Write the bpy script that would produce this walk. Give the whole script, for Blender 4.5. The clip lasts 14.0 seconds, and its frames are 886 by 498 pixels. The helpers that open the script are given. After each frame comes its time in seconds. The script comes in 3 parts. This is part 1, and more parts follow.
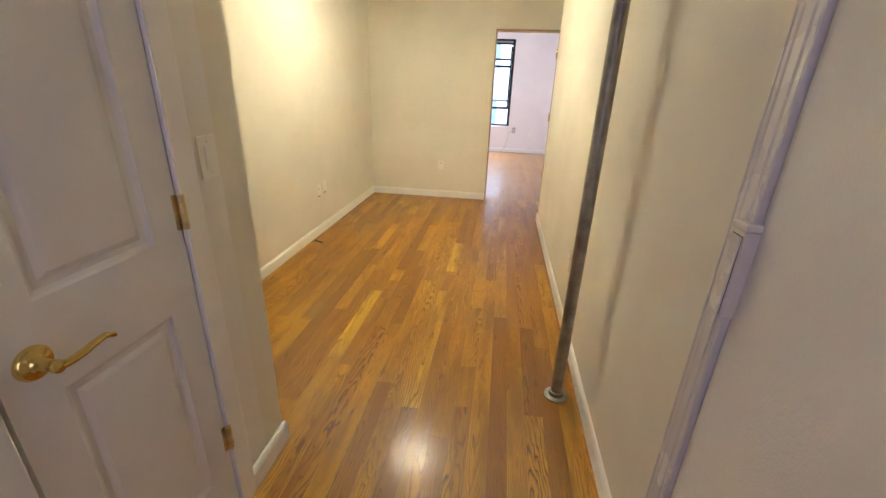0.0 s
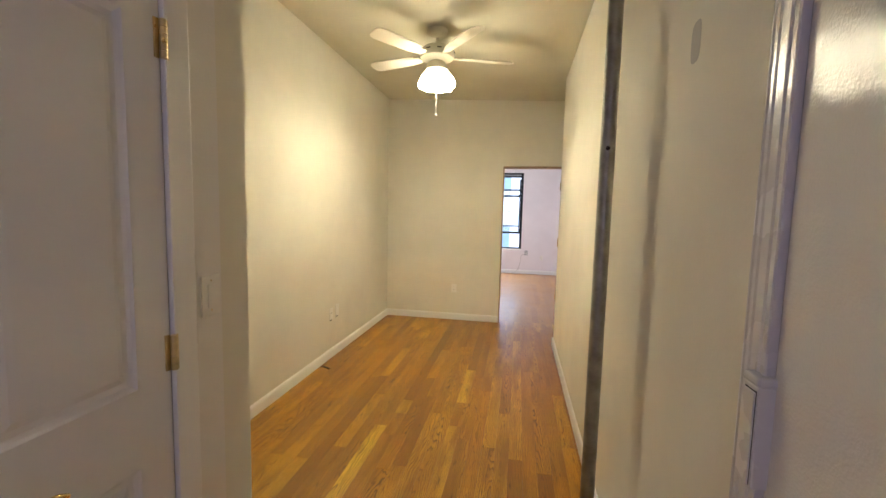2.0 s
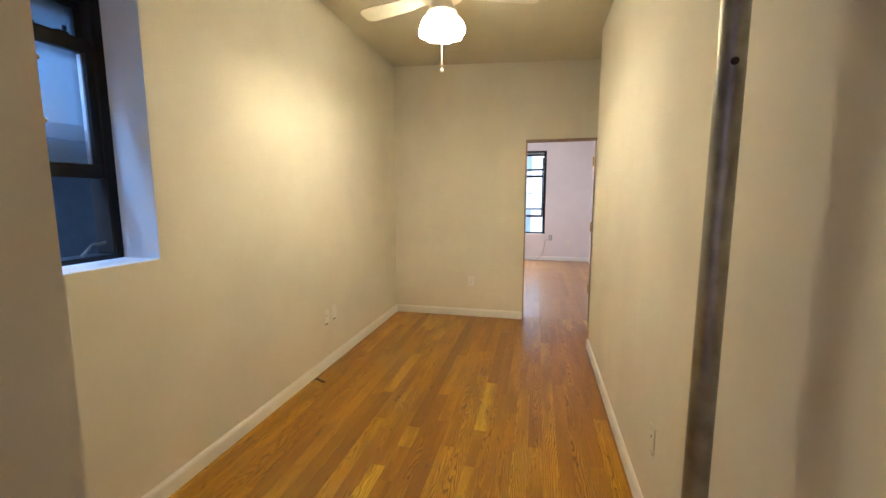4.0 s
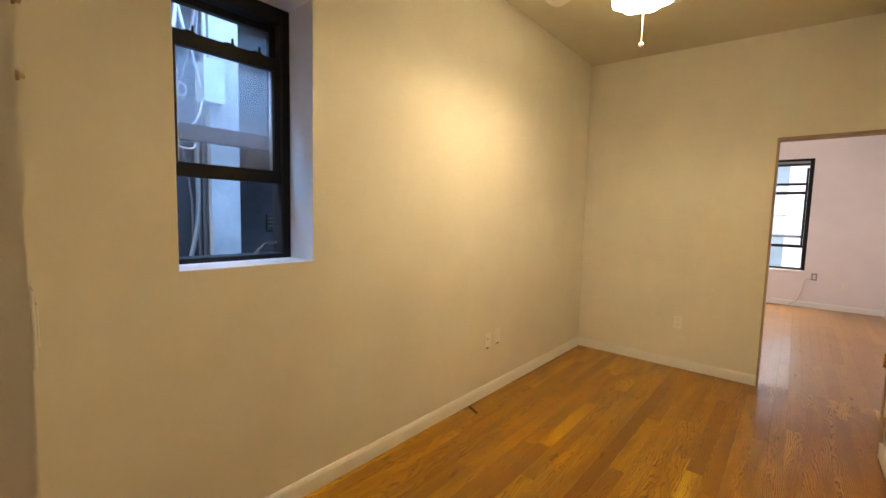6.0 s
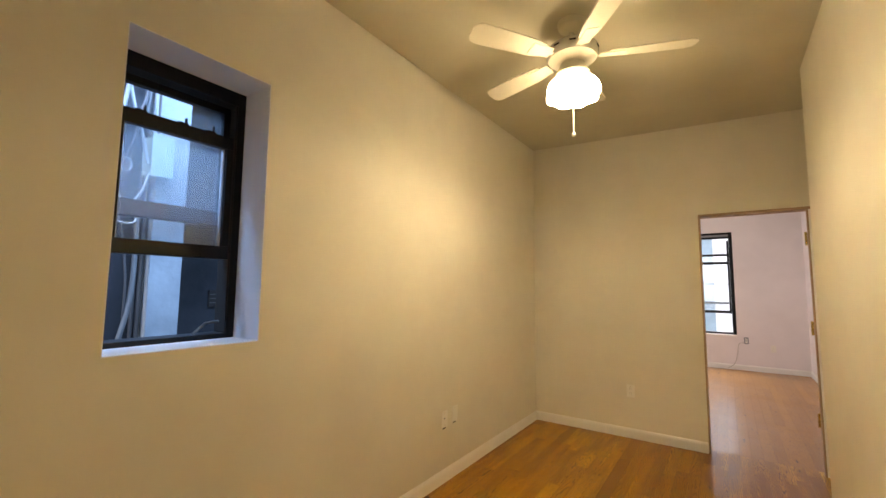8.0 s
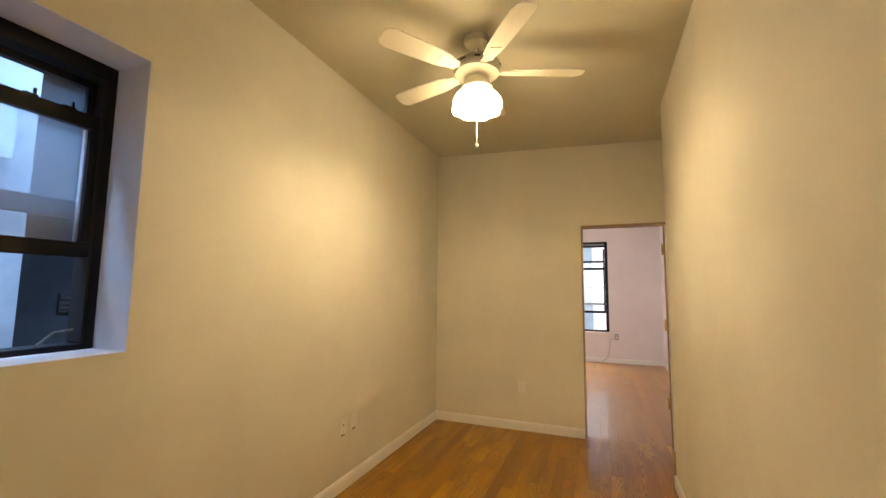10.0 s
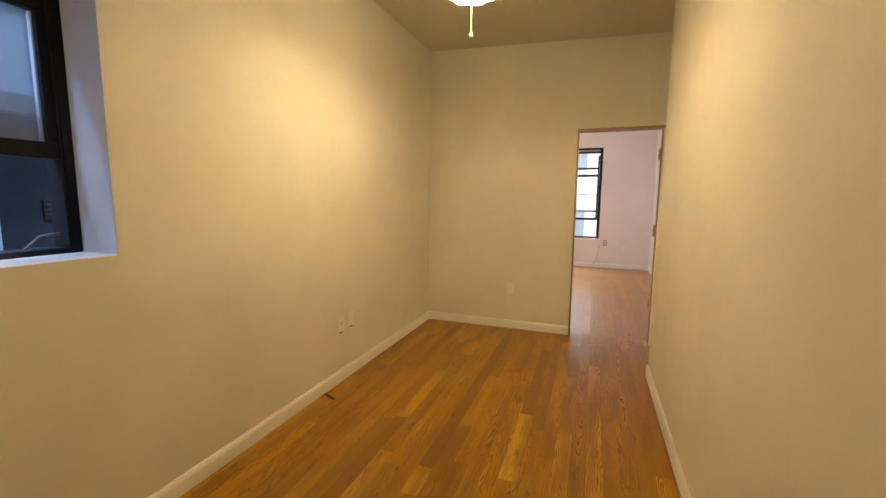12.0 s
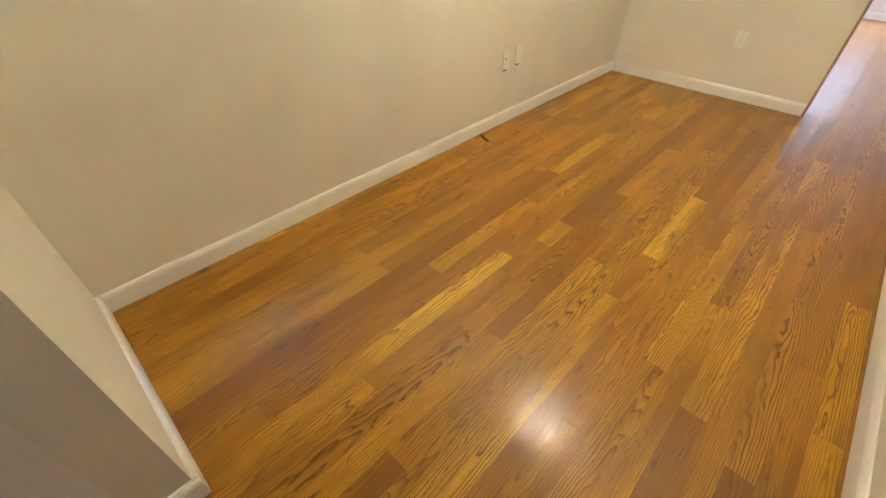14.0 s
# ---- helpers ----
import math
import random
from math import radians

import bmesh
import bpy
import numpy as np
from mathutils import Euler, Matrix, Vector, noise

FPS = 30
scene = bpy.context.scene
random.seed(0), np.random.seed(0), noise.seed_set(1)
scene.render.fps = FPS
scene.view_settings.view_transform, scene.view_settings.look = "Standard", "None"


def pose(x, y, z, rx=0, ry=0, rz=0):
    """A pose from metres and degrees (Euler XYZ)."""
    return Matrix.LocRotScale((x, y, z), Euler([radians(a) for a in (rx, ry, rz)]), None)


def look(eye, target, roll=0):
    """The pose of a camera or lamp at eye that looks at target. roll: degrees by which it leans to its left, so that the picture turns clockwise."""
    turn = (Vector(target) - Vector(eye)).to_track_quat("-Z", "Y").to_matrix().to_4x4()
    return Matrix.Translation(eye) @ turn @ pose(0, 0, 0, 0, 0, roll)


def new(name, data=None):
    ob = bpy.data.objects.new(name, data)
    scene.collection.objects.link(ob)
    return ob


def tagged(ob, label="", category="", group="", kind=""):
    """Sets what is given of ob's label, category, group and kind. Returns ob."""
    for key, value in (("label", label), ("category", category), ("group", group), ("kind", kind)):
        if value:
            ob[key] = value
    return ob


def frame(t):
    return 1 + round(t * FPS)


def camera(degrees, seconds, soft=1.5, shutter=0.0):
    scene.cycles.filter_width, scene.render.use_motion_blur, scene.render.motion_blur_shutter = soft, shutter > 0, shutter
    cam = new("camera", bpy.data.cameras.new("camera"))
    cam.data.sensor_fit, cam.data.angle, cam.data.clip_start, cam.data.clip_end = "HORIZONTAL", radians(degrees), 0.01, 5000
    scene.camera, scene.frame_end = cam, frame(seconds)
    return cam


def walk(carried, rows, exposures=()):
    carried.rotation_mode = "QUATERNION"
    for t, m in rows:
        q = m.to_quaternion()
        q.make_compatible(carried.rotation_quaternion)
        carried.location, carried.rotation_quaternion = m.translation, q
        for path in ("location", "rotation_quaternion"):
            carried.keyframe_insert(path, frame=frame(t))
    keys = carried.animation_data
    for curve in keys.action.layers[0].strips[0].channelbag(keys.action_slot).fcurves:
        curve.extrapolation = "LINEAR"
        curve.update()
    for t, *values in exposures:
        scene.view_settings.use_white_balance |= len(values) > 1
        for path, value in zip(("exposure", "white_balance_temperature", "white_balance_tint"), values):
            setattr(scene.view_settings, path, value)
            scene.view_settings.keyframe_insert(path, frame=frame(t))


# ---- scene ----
cam = camera(94.6, 14.0)
PATH = [
    (0, (1.699, -5.427, 1.401), (1.461, -3.582, 0.664), 2.1),
    (0.5, (1.703, -5.436, 1.422), (1.428, -3.518, 0.929), 2.3),
    (1, (1.715, -5.429, 1.455), (1.391, -3.475, 1.179), 1.8),
    (1.5, (1.731, -5.419, 1.449), (1.399, -3.454, 1.282), 1.7),
    (2, (1.751, -5.392, 1.45), (1.394, -3.433, 1.27), 1.4),
    (4.3, (1.686, -4.629, 1.418), (1.19, -2.71, 1.148), -0.7),
    (4.5, (1.702, -4.556, 1.4), (1.063, -2.681, 1.122), -0.2),
    (5, (1.723, -4.39, 1.399), (0.743, -2.665, 1.146), 0.3),
    (5.5, (1.704, -4.311, 1.391), (0.531, -2.704, 1.191), 1.0),
    (6, (1.711, -4.27, 1.379), (0.407, -2.763, 1.21), 1.4),
    (6.5, (1.708, -4.258, 1.374), (0.382, -2.763, 1.305), 1.5),
    (6.7, (1.707, -4.258, 1.376), (0.387, -2.756, 1.371), 1.3),
    (7.5, (1.703, -4.268, 1.387), (0.468, -2.703, 1.542), 0.8),
    (8.2, (1.72, -4.276, 1.39), (0.641, -2.603, 1.584), 0.6),
    (8.7, (1.725, -4.283, 1.395), (0.781, -2.531, 1.602), 0.9),
    (10.8, (1.715, -4.282, 1.388), (1.046, -2.405, 1.552), 0.5),
    (11, (1.719, -4.276, 1.386), (1.047, -2.395, 1.489), 0.5),
    (11.5, (1.718, -4.262, 1.378), (1.043, -2.381, 1.31), 0.5),
    (12, (1.719, -4.259, 1.372), (1.036, -2.395, 1.129), 0.6),
    (12.5, (1.72, -4.254, 1.367), (1.009, -2.433, 0.942), 0.9),
    (13, (1.734, -4.255, 1.363), (0.963, -2.51, 0.761), 1.1),
    (13.5, (1.739, -4.218, 1.321), (0.79, -2.686, 0.452), 0.9),
    (13.8, (1.695, -4.12, 1.284), (0.674, -2.835, 0.14), 1.0),
    (14, (1.652, -4.075, 1.244), (0.612, -2.974, -0.062), 0.7),
]
EXPOSURES = [(0, 1.60, 5400, 9), (1, 1.37, 5450, 9), (2.2, 1.28, 5450, 9), (4.4, 1.06, 5800, 12), (5, 0.98, 6500, 15), (6, 0.96, 6800, 14), (8.7, 0.80, 6800, 14), (11.5, 0.83, 7250, 16), (13, 0.92, 7150, 16), (13.5, 1.07, 6650, 15), (14, 1.54, 5350, 10)]
walk(cam, [(t, look(eye, target, roll)) for t, eye, target, roll in PATH], EXPOSURES)

BACK = -6.7
# ---------------------------------------------------------------- world and light
world = bpy.data.worlds.new("sky")
scene.world = world
world.use_nodes = True
wn = world.node_tree.nodes
sky = wn.new("ShaderNodeTexSky")
sky.sky_type, sky.sun_disc = "NISHITA", False
sky.sun_elevation, sky.sun_rotation = radians(58), radians(165)
wn["Background"].inputs["Strength"].default_value = 0.15
world.node_tree.links.new(sky.outputs[0], wn["Background"].inputs["Color"])
sun_data = bpy.data.lights.new("sun", "SUN")
sun_data.energy, sun_data.angle, sun_data.color = 2.3, radians(12), (1.0, 0.97, 0.93)
sun = new("sun", sun_data)
sun.matrix_world = look((0.5, -6, 10), (0.0, 0.0, 0.0))


def sky_lamp(name, place, aim, sx, sy, watts, colour):
    """An area lamp: stands in for the open sky outside a window, or is an added fill."""
    d = bpy.data.lights.new(name, "AREA")
    d.shape, d.size, d.size_y, d.energy, d.color = "RECTANGLE", sx, sy, watts, colour
    ob = new(name, d)
    ob.matrix_world = look(place, aim)


sky_lamp("shaft_sky_light", (-0.80, -3.0, 3.75), (-0.80, -3.05, 0.0), 0.8, 4.0, 270, (0.30, 0.54, 1.0))
sky_lamp("bedroom_sky_light", (1.4, 5.75, 3.3), (1.4, 3.6, 0.6), 2.2, 1.3, 230, (1.0, 0.96, 0.97))
# added fill that brightens the hall; no such window is known
sky_lamp("hall_fill_light", (1.32, BACK - 0.02, 1.55), (1.32, -4.0, 1.3), 0.78, 1.28, 1.95, (0.92, 0.77, 0.93))
# added fill from the side to lift the bedroom walls, source unseen
sky_lamp("bedroom_side_fill", (-0.44, 2.5, 1.55), (2.0, 3.0, 1.3), 0.98, 1.48, 28, (1.0, 0.95, 0.95))

# ---------------------------------------------------------------- materials
def material(name, rough=0.5, metal=0.0, base=(0.8, 0.8, 0.8)):
    m = bpy.data.materials.new(name)
    m.use_nodes = True
    p = m.node_tree.nodes["Principled BSDF"]
    p.inputs["Base Color"].default_value = (*base, 1)
    p.inputs["Roughness"].default_value = rough
    p.inputs["Metallic"].default_value = metal
    return m, m.node_tree.nodes, m.node_tree.links, p


def noise_node(N, L, scale, detail=4.0, vector=None, rough=0.55):
    n = N.new("ShaderNodeTexNoise")
    n.inputs["Scale"].default_value = scale
    n.inputs["Detail"].default_value = detail
    n.inputs["Roughness"].default_value = rough
    if vector is not None:
        L.new(vector, n.inputs["Vector"])
    return n.outputs["Fac"]


def ramp_node(N, L, fac, stops):
    r = N.new("ShaderNodeValToRGB")
    e = r.color_ramp.elements
    while len(e) < len(stops):
        e.new(0.5)
    for k, (pos, col) in zip(e, stops):
        k.position, k.color = pos, (*col, 1)
    L.new(fac, r.inputs["Fac"])
    return r.outputs["Color"]


def mix_node(N, L, fac, a, b, mode="MIX"):
    n = N.new("ShaderNodeMix")
    n.data_type, n.blend_type = "RGBA", mode
    for sock, v in ((n.inputs[0], fac), (n.inputs[6], a), (n.inputs[7], b)):
        if hasattr(v, "links"):
            L.new(v, sock)
        elif isinstance(v, float):
            sock.default_value = v
        else:
            sock.default_value = (*v, 1)
    return n.outputs[2]


def maths(N, L, op, a, b=0.0, c=0.0):
    n = N.new("ShaderNodeMath")
    n.operation = op
    for sock, v in zip(n.inputs, (a, b, c)):
        if hasattr(v, "links"):
            L.new(v, sock)
        else:
            sock.default_value = v
    return n.outputs[0]


def bump_node(N, L, p, height, strength, distance=0.01):
    b = N.new("ShaderNodeBump")
    b.inputs["Strength"].default_value = strength
    b.inputs["Distance"].default_value = distance
    L.new(height, b.inputs["Height"])
    L.new(b.outputs[0], p.inputs["Normal"])


def world_place(N):
    return N.new("ShaderNodeNewGeometry").outputs["Position"]


def paint(name, base, rough=0.5, relief=0.12, fine=90.0, stain=0.06, spec=0.5):
    m, N, L, p = material(name, rough)
    p.inputs["Specular IOR Level"].default_value = spec
    at = world_place(N)
    broad = noise_node(N, L, 1.6, 5, at)
    dark = tuple(c * (1 - stain) for c in base)
    lite = tuple(min(c * (1 + stain * 0.5), 0.9) for c in base)
    L.new(ramp_node(N, L, broad, [(0.3, dark), (0.62, lite)]), p.inputs["Base Color"])
    L.new(maths(N, L, "MULTIPLY_ADD", noise_node(N, L, 6, 3, at), 0.2, rough - 0.1), p.inputs["Roughness"])
    rel = maths(N, L, "ADD", noise_node(N, L, fine, 3, at), maths(N, L, "MULTIPLY", noise_node(N, L, 5, 3, at), 2.0))
    bump_node(N, L, p, rel, relief, 0.004)
    return m


def oak(name, island=False, coat=0.24, spec=0.36, relief=0.5, figured=1.0):
    """Varnished strip oak: flat-sawn rings that arch along y, tone from the piece."""
    m, N, L, p = material(name, 0.3)
    tc = N.new("ShaderNodeTexCoord").outputs["Object"]
    if island:
        rnd = N.new("ShaderNodeNewGeometry").outputs["Random Per Island"]
        tone = maths(N, L, "MULTIPLY_ADD", rnd, 0.16, 0.16)
    else:
        info = N.new("ShaderNodeObjectInfo")
        rnd, tone = info.outputs["Random"], info.outputs["Alpha"]
    w = maths(N, L, "MULTIPLY", rnd, 60.0)

    def chance(k, lo, hi):
        return maths(N, L, "MULTIPLY_ADD", maths(N, L, "FRACT", maths(N, L, "MULTIPLY", rnd, k)), hi - lo, lo)

    def grain(scale, along, detail, rough=0.5):
        mp = N.new("ShaderNodeMapping")
        mp.inputs["Scale"].default_value = (1.0, along, 1.0)
        L.new(tc, mp.inputs["Vector"])
        n = N.new("ShaderNodeTexNoise")
        n.noise_dimensions = "4D"
        n.inputs["Scale"].default_value, n.inputs["Detail"].default_value = scale, detail
        n.inputs["Roughness"].default_value = rough
        L.new(mp.outputs[0], n.inputs["Vector"])
        L.new(w, n.inputs["W"])
        return n.outputs["Fac"]

    axes = N.new("ShaderNodeSeparateXYZ")
    L.new(tc, axes.inputs[0])
    across = axes.outputs[0]
    if island:
        across = maths(N, L, "MULTIPLY", maths(N, L, "FRACT", maths(N, L, "MULTIPLY", across, 1 / 0.0818)), 0.0818)
    across = maths(N, L, "SUBTRACT", across, chance(17.3, -0.03, 0.11))
    depth = maths(N, L, "MULTIPLY_ADD", axes.outputs[1], chance(31.7, -0.055, 0.055), chance(53.9, -0.06, 0.06))
    wander = maths(N, L, "MULTIPLY_ADD", grain(9.0, 0.22, 3.0, 0.6), 0.075, -0.037)
    depth = maths(N, L, "ADD", depth, wander)
    radius = maths(N, L, "SQRT", maths(N, L, "ADD", maths(N, L, "MULTIPLY", across, across), maths(N, L, "MULTIPLY", depth, depth)))
    radius = maths(N, L, "ADD", radius, maths(N, L, "MULTIPLY", grain(60.0, 0.10, 2.0), 0.006))
    ring = maths(N, L, "FRACT", maths(N, L, "MULTIPLY", radius, 135.0))
    lines = ramp_node(N, L, ring, [(0.0, (0.55, 0.55, 0.55)), (0.12, (0.08, 0.08, 0.08)), (0.45, (0.0, 0.0, 0.0)), (0.78, (0.35, 0.35, 0.35)), (0.95, (1.0, 1.0, 1.0))])
    pores = ramp_node(N, L, grain(420.0, 0.045, 2.0, 0.6), [(0.44, (0, 0, 0)), (0.66, (1, 1, 1))])
    cloud = grain(11.0, 0.16, 3.0)
    figure = maths(N, L, "MULTIPLY", chance(13.7, 0.35, 1.0), figured)
    figure = maths(N, L, "MULTIPLY", figure, maths(N, L, "MULTIPLY_ADD", cloud, 1.6, 0.1))
    body = ramp_node(N, L, tone, [(0.0, (0.250, 0.096, 0.001)), (0.35, (0.475, 0.210, 0.002)),
                                  (0.65, (0.630, 0.315, 0.003)), (1.0, (0.86, 0.51, 0.018))])
    body = mix_node(N, L, maths(N, L, "MULTIPLY", lines, figure), body, (0.090, 0.032, 0.002))
    body = mix_node(N, L, maths(N, L, "MULTIPLY", pores, maths(N, L, "MULTIPLY_ADD", lines, 0.45, 0.28)), body, (0.10, 0.036, 0.003))
    body = mix_node(N, L, maths(N, L, "MULTIPLY", ramp_node(N, L, cloud, [(0.36, (0.75, 0.75, 0.75)), (0.58, (0, 0, 0))]), figured), body, (0.23, 0.088, 0.002))
    streak = ramp_node(N, L, grain(26.0, 0.22, 2.0), [(0.66, (0, 0, 0)), (0.76, (0.8, 0.8, 0.8))])
    body = mix_node(N, L, streak, body, (0.075, 0.026, 0.005))
    L.new(body, p.inputs["Base Color"])
    at = world_place(N)
    L.new(maths(N, L, "MULTIPLY_ADD", noise_node(N, L, 2.2, 4, at), 0.16, 0.32), p.inputs["Roughness"])
    p.inputs["Coat Weight"].default_value, p.inputs["Coat Roughness"].default_value = coat, 0.17
    p.inputs["Specular IOR Level"].default_value = spec
    h = maths(N, L, "ADD", maths(N, L, "MULTIPLY", lines, -0.5), maths(N, L, "MULTIPLY", pores, -0.35))
    h = maths(N, L, "ADD", h, maths(N, L, "MULTIPLY", noise_node(N, L, 16, 2, at), 0.8))
    bump_node(N, L, p, h, relief, 0.002)
    skin = N.new("ShaderNodeBump")
    skin.inputs["Strength"].default_value, skin.inputs["Distance"].default_value = relief * 0.55, 0.002
    L.new(maths(N, L, "ADD", maths(N, L, "MULTIPLY", lines, -0.22), maths(N, L, "MULTIPLY", noise_node(N, L, 38, 2, at), 1.6)), skin.inputs["Height"])
    L.new(skin.outputs[0], p.inputs["Coat Normal"])
    return m


def glass(name, haze=0.0, tint=(1, 1, 1)):
    m, N, L, p = material(name, 0.02)
    p.inputs["Base Color"].default_value = (*tint, 1)
    p.inputs["Transmission Weight"].default_value = 1.0
    p.inputs["IOR"].default_value = 1.45
    # one veil for dust on the pane and for the room mirrored in it
    if haze:
        d = N.new("ShaderNodeBsdfTranslucent")
        d.inputs["Color"].default_value = (0.56, 0.66, 0.74, 1)
        clear = N.new("ShaderNodeBsdfTransparent")
        g = N.new("ShaderNodeBsdfGlossy")
        g.inputs["Roughness"].default_value = 0.05
        mx, mg = N.new("ShaderNodeMixShader"), N.new("ShaderNodeMixShader")
        dirt_and_glare = maths(N, L, "MULTIPLY_ADD", noise_node(N, L, 9, 5, world_place(N)), haze, haze * 0.5)
        L.new(dirt_and_glare, mx.inputs[0])
        L.new(clear.outputs[0], mx.inputs[1]), L.new(d.outputs[0], mx.inputs[2])
        mg.inputs[0].default_value = 0.06
        L.new(mx.outputs[0], mg.inputs[1]), L.new(g.outputs[0], mg.inputs[2])
        L.new(mg.outputs[0], N["Material Output"].inputs["Surface"])
    return m


def metal(name, base, rough=0.3, spots=0.0):
    m, N, L, p = material(name, rough, 1.0, base)
    at = world_place(N)
    n = noise_node(N, L, 40, 4, at)
    L.new(maths(N, L, "MULTIPLY_ADD", n, 0.25, rough - 0.1), p.inputs["Roughness"])
    dark = tuple(c * (1 - spots) for c in base)
    L.new(ramp_node(N, L, noise_node(N, L, 13, 6, at), [(0.35, dark), (0.6, base)]), p.inputs["Base Color"])
    return m


def glow(name, colour, strength, dim=None):
    """A glowing surface; dim = (height of the weak end, height of the full end, share at the weak end)."""
    m, N, L, p = material(name, 0.3, 0.0, (0.9, 0.88, 0.82))
    p.inputs["Emission Color"].default_value = (*colour, 1)
    p.inputs["Emission Strength"].default_value = strength
    if dim:
        axes = N.new("ShaderNodeSeparateXYZ")
        L.new(N.new("ShaderNodeTexCoord").outputs["Object"], axes.inputs[0])
        r = N.new("ShaderNodeMapRange")
        L.new(axes.outputs[2], r.inputs[0])
        for k, v in enumerate((dim[0], dim[1], dim[2] * strength, strength)):
            r.inputs[k + 1].default_value = v
        L.new(r.outputs[0], p.inputs["Emission Strength"])
    return m


def orange_peel(name, base):
    """Thick gloss paint, rolled on, with a pebbled skin."""
    m, N, L, p = material(name, 0.10, 0.0, base)
    at = world_place(N)
    L.new(maths(N, L, "MULTIPLY_ADD", noise_node(N, L, 4, 3, at), 0.06, 0.09), p.inputs["Roughness"])
    skin = maths(N, L, "ADD", noise_node(N, L, 190, 1, at), maths(N, L, "MULTIPLY", noise_node(N, L, 60, 1, at), 0.6))
    bump_node(N, L, p, skin, 0.21, 0.0035)
    p.inputs["Specular IOR Level"].default_value = 0.15
    return m


wall_paint = paint("cream_wall_paint", (0.75, 0.706, 0.592), 0.66, 0.10, 90, 0.06, 0.15)
hall_paint = paint("hall_wall_paint", (0.79, 0.755, 0.70), 0.55, 0.10)
room_paint = paint("bedroom_wall_paint", (0.80, 0.75, 0.75), 0.55, 0.10)
# darker than the walls: dim light over the fan is put into this colour
dimmed_ceiling_paint = paint("dimmed_ceiling_paint", (0.61, 0.565, 0.43), 0.75, 0.14, 90, 0.06, 0.25)
trim_paint = paint("white_trim_paint", (0.84, 0.82, 0.78), 0.35, 0.06, 60, 0.05)
door_paint = paint("white_door_paint", (0.78, 0.765, 0.755), 0.5, 0.10, 120, 0.05)
gloss_paint = orange_peel("gloss_orange_peel_paint", (0.77, 0.75, 0.72))
casing_paint = paint("semi_gloss_casing_paint", (0.70, 0.675, 0.675), 0.26, 0.06, 60, 0.05)
reveal_paint = paint("white_reveal_paint", (0.80, 0.79, 0.79), 0.5, 0.2, 40, 0.08)
plastic = paint("ivory_plastic", (0.82, 0.79, 0.71), 0.35, 0.02, 60, 0.04)
plain_grey = paint("plain_grey_paint", (0.45, 0.42, 0.38), 0.6, 0.02, 60, 0.05)
dark_slot_shade, *_ = material("dark_slot_shade", 0.8, 0, (0.02, 0.015, 0.012))
dark_wood = paint("dark_wood_sliver", (0.05, 0.022, 0.010), 0.6, 0.1, 80, 0.2)
raw_edge = paint("raw_wood_edge", (0.36, 0.24, 0.14), 0.6, 0.1, 80, 0.2)
oak_piece, oak_rest = oak("oak_plank"), oak("oak_far_planks", True, 0.6, 0.5, 0.12, 0.22)
joint_dirt, *_ = material("joint_dirt", 0.9, 0, (0.19, 0.085, 0.015))
brass = metal("brass", (0.82, 0.63, 0.21), 0.17, 0.2)
old_brass = metal("worn_brass", (0.80, 0.64, 0.34), 0.28, 0.35)
pole_metal = metal("grey_pole_metal", (0.36, 0.345, 0.315), 0.45, 0.3)
chrome = metal("dull_chrome", (0.32, 0.305, 0.28), 0.35, 0.4)
black_frame = paint("black_window_enamel", (0.007, 0.007, 0.008), 0.5, 0.1, 60, 0.3, 0.25)
brown_rail = paint("brown_bronze_enamel", (0.06, 0.045, 0.032), 0.5, 0.1, 60, 0.2, 0.3)
sash_glass = glass("dusty_glare_sash_glass", 0.14)
clear_glass = glass("clear_glass", 0.09)
fan_white = paint("white_fan_enamel", (0.72, 0.67, 0.54), 0.4, 0.03, 60, 0.04)
shade_glow = glow("lit_frosted_glass", (1.0, 0.812, 0.478), 31.0, (-0.345, -0.412, 0.10))
bulb_glow = glow("lit_bulb", (1.0, 0.812, 0.478), 215.0)
stucco_pale = paint("pale_shaft_stucco", (0.22, 0.25, 0.275), 0.85, 0.6, 20, 0.35)
# near black: the gloom of the shaft recess is put into the stucco's colour
stucco_shaded = paint("shaded_shaft_stucco", (0.020, 0.022, 0.027), 0.9, 0.6, 14, 0.4)
pilaster_blue = paint("blue_grey_render", (0.30, 0.40, 0.47), 0.85, 0.4, 10, 0.2)
facade_paint = paint("pale_facade_render", (0.82, 0.81, 0.83), 0.85, 0.4, 10, 0.2)
cable_pale = paint("pale_painted_cable", (0.27, 0.28, 0.285), 0.5, 0.05, 60, 0.2)
# grey stucco darkened further, so its colour holds the shade behind the cables
stucco_deep_shade = paint("deep_shade_shaft_stucco", (0.014, 0.016, 0.021), 0.9, 0.6, 14, 0.4)
cable_grey = paint("grey_cable", (0.10, 0.105, 0.11), 0.55, 0.05, 60, 0.2)
cable_dark = paint("dark_cable", (0.05, 0.05, 0.055), 0.55, 0.05, 60, 0.2)
conduit_grey = paint("weathered_conduit", (0.05, 0.052, 0.056), 0.5, 0.1, 30, 0.3)
meter_grey = paint("grey_meter_box", (0.30, 0.31, 0.32), 0.5, 0.1, 30, 0.25)
meter_green = paint("faded_green_service_box", (0.30, 0.38, 0.33), 0.5, 0.1, 30, 0.2)
asphalt = paint("yard_concrete", (0.22, 0.22, 0.21), 0.9, 0.5, 12, 0.3)


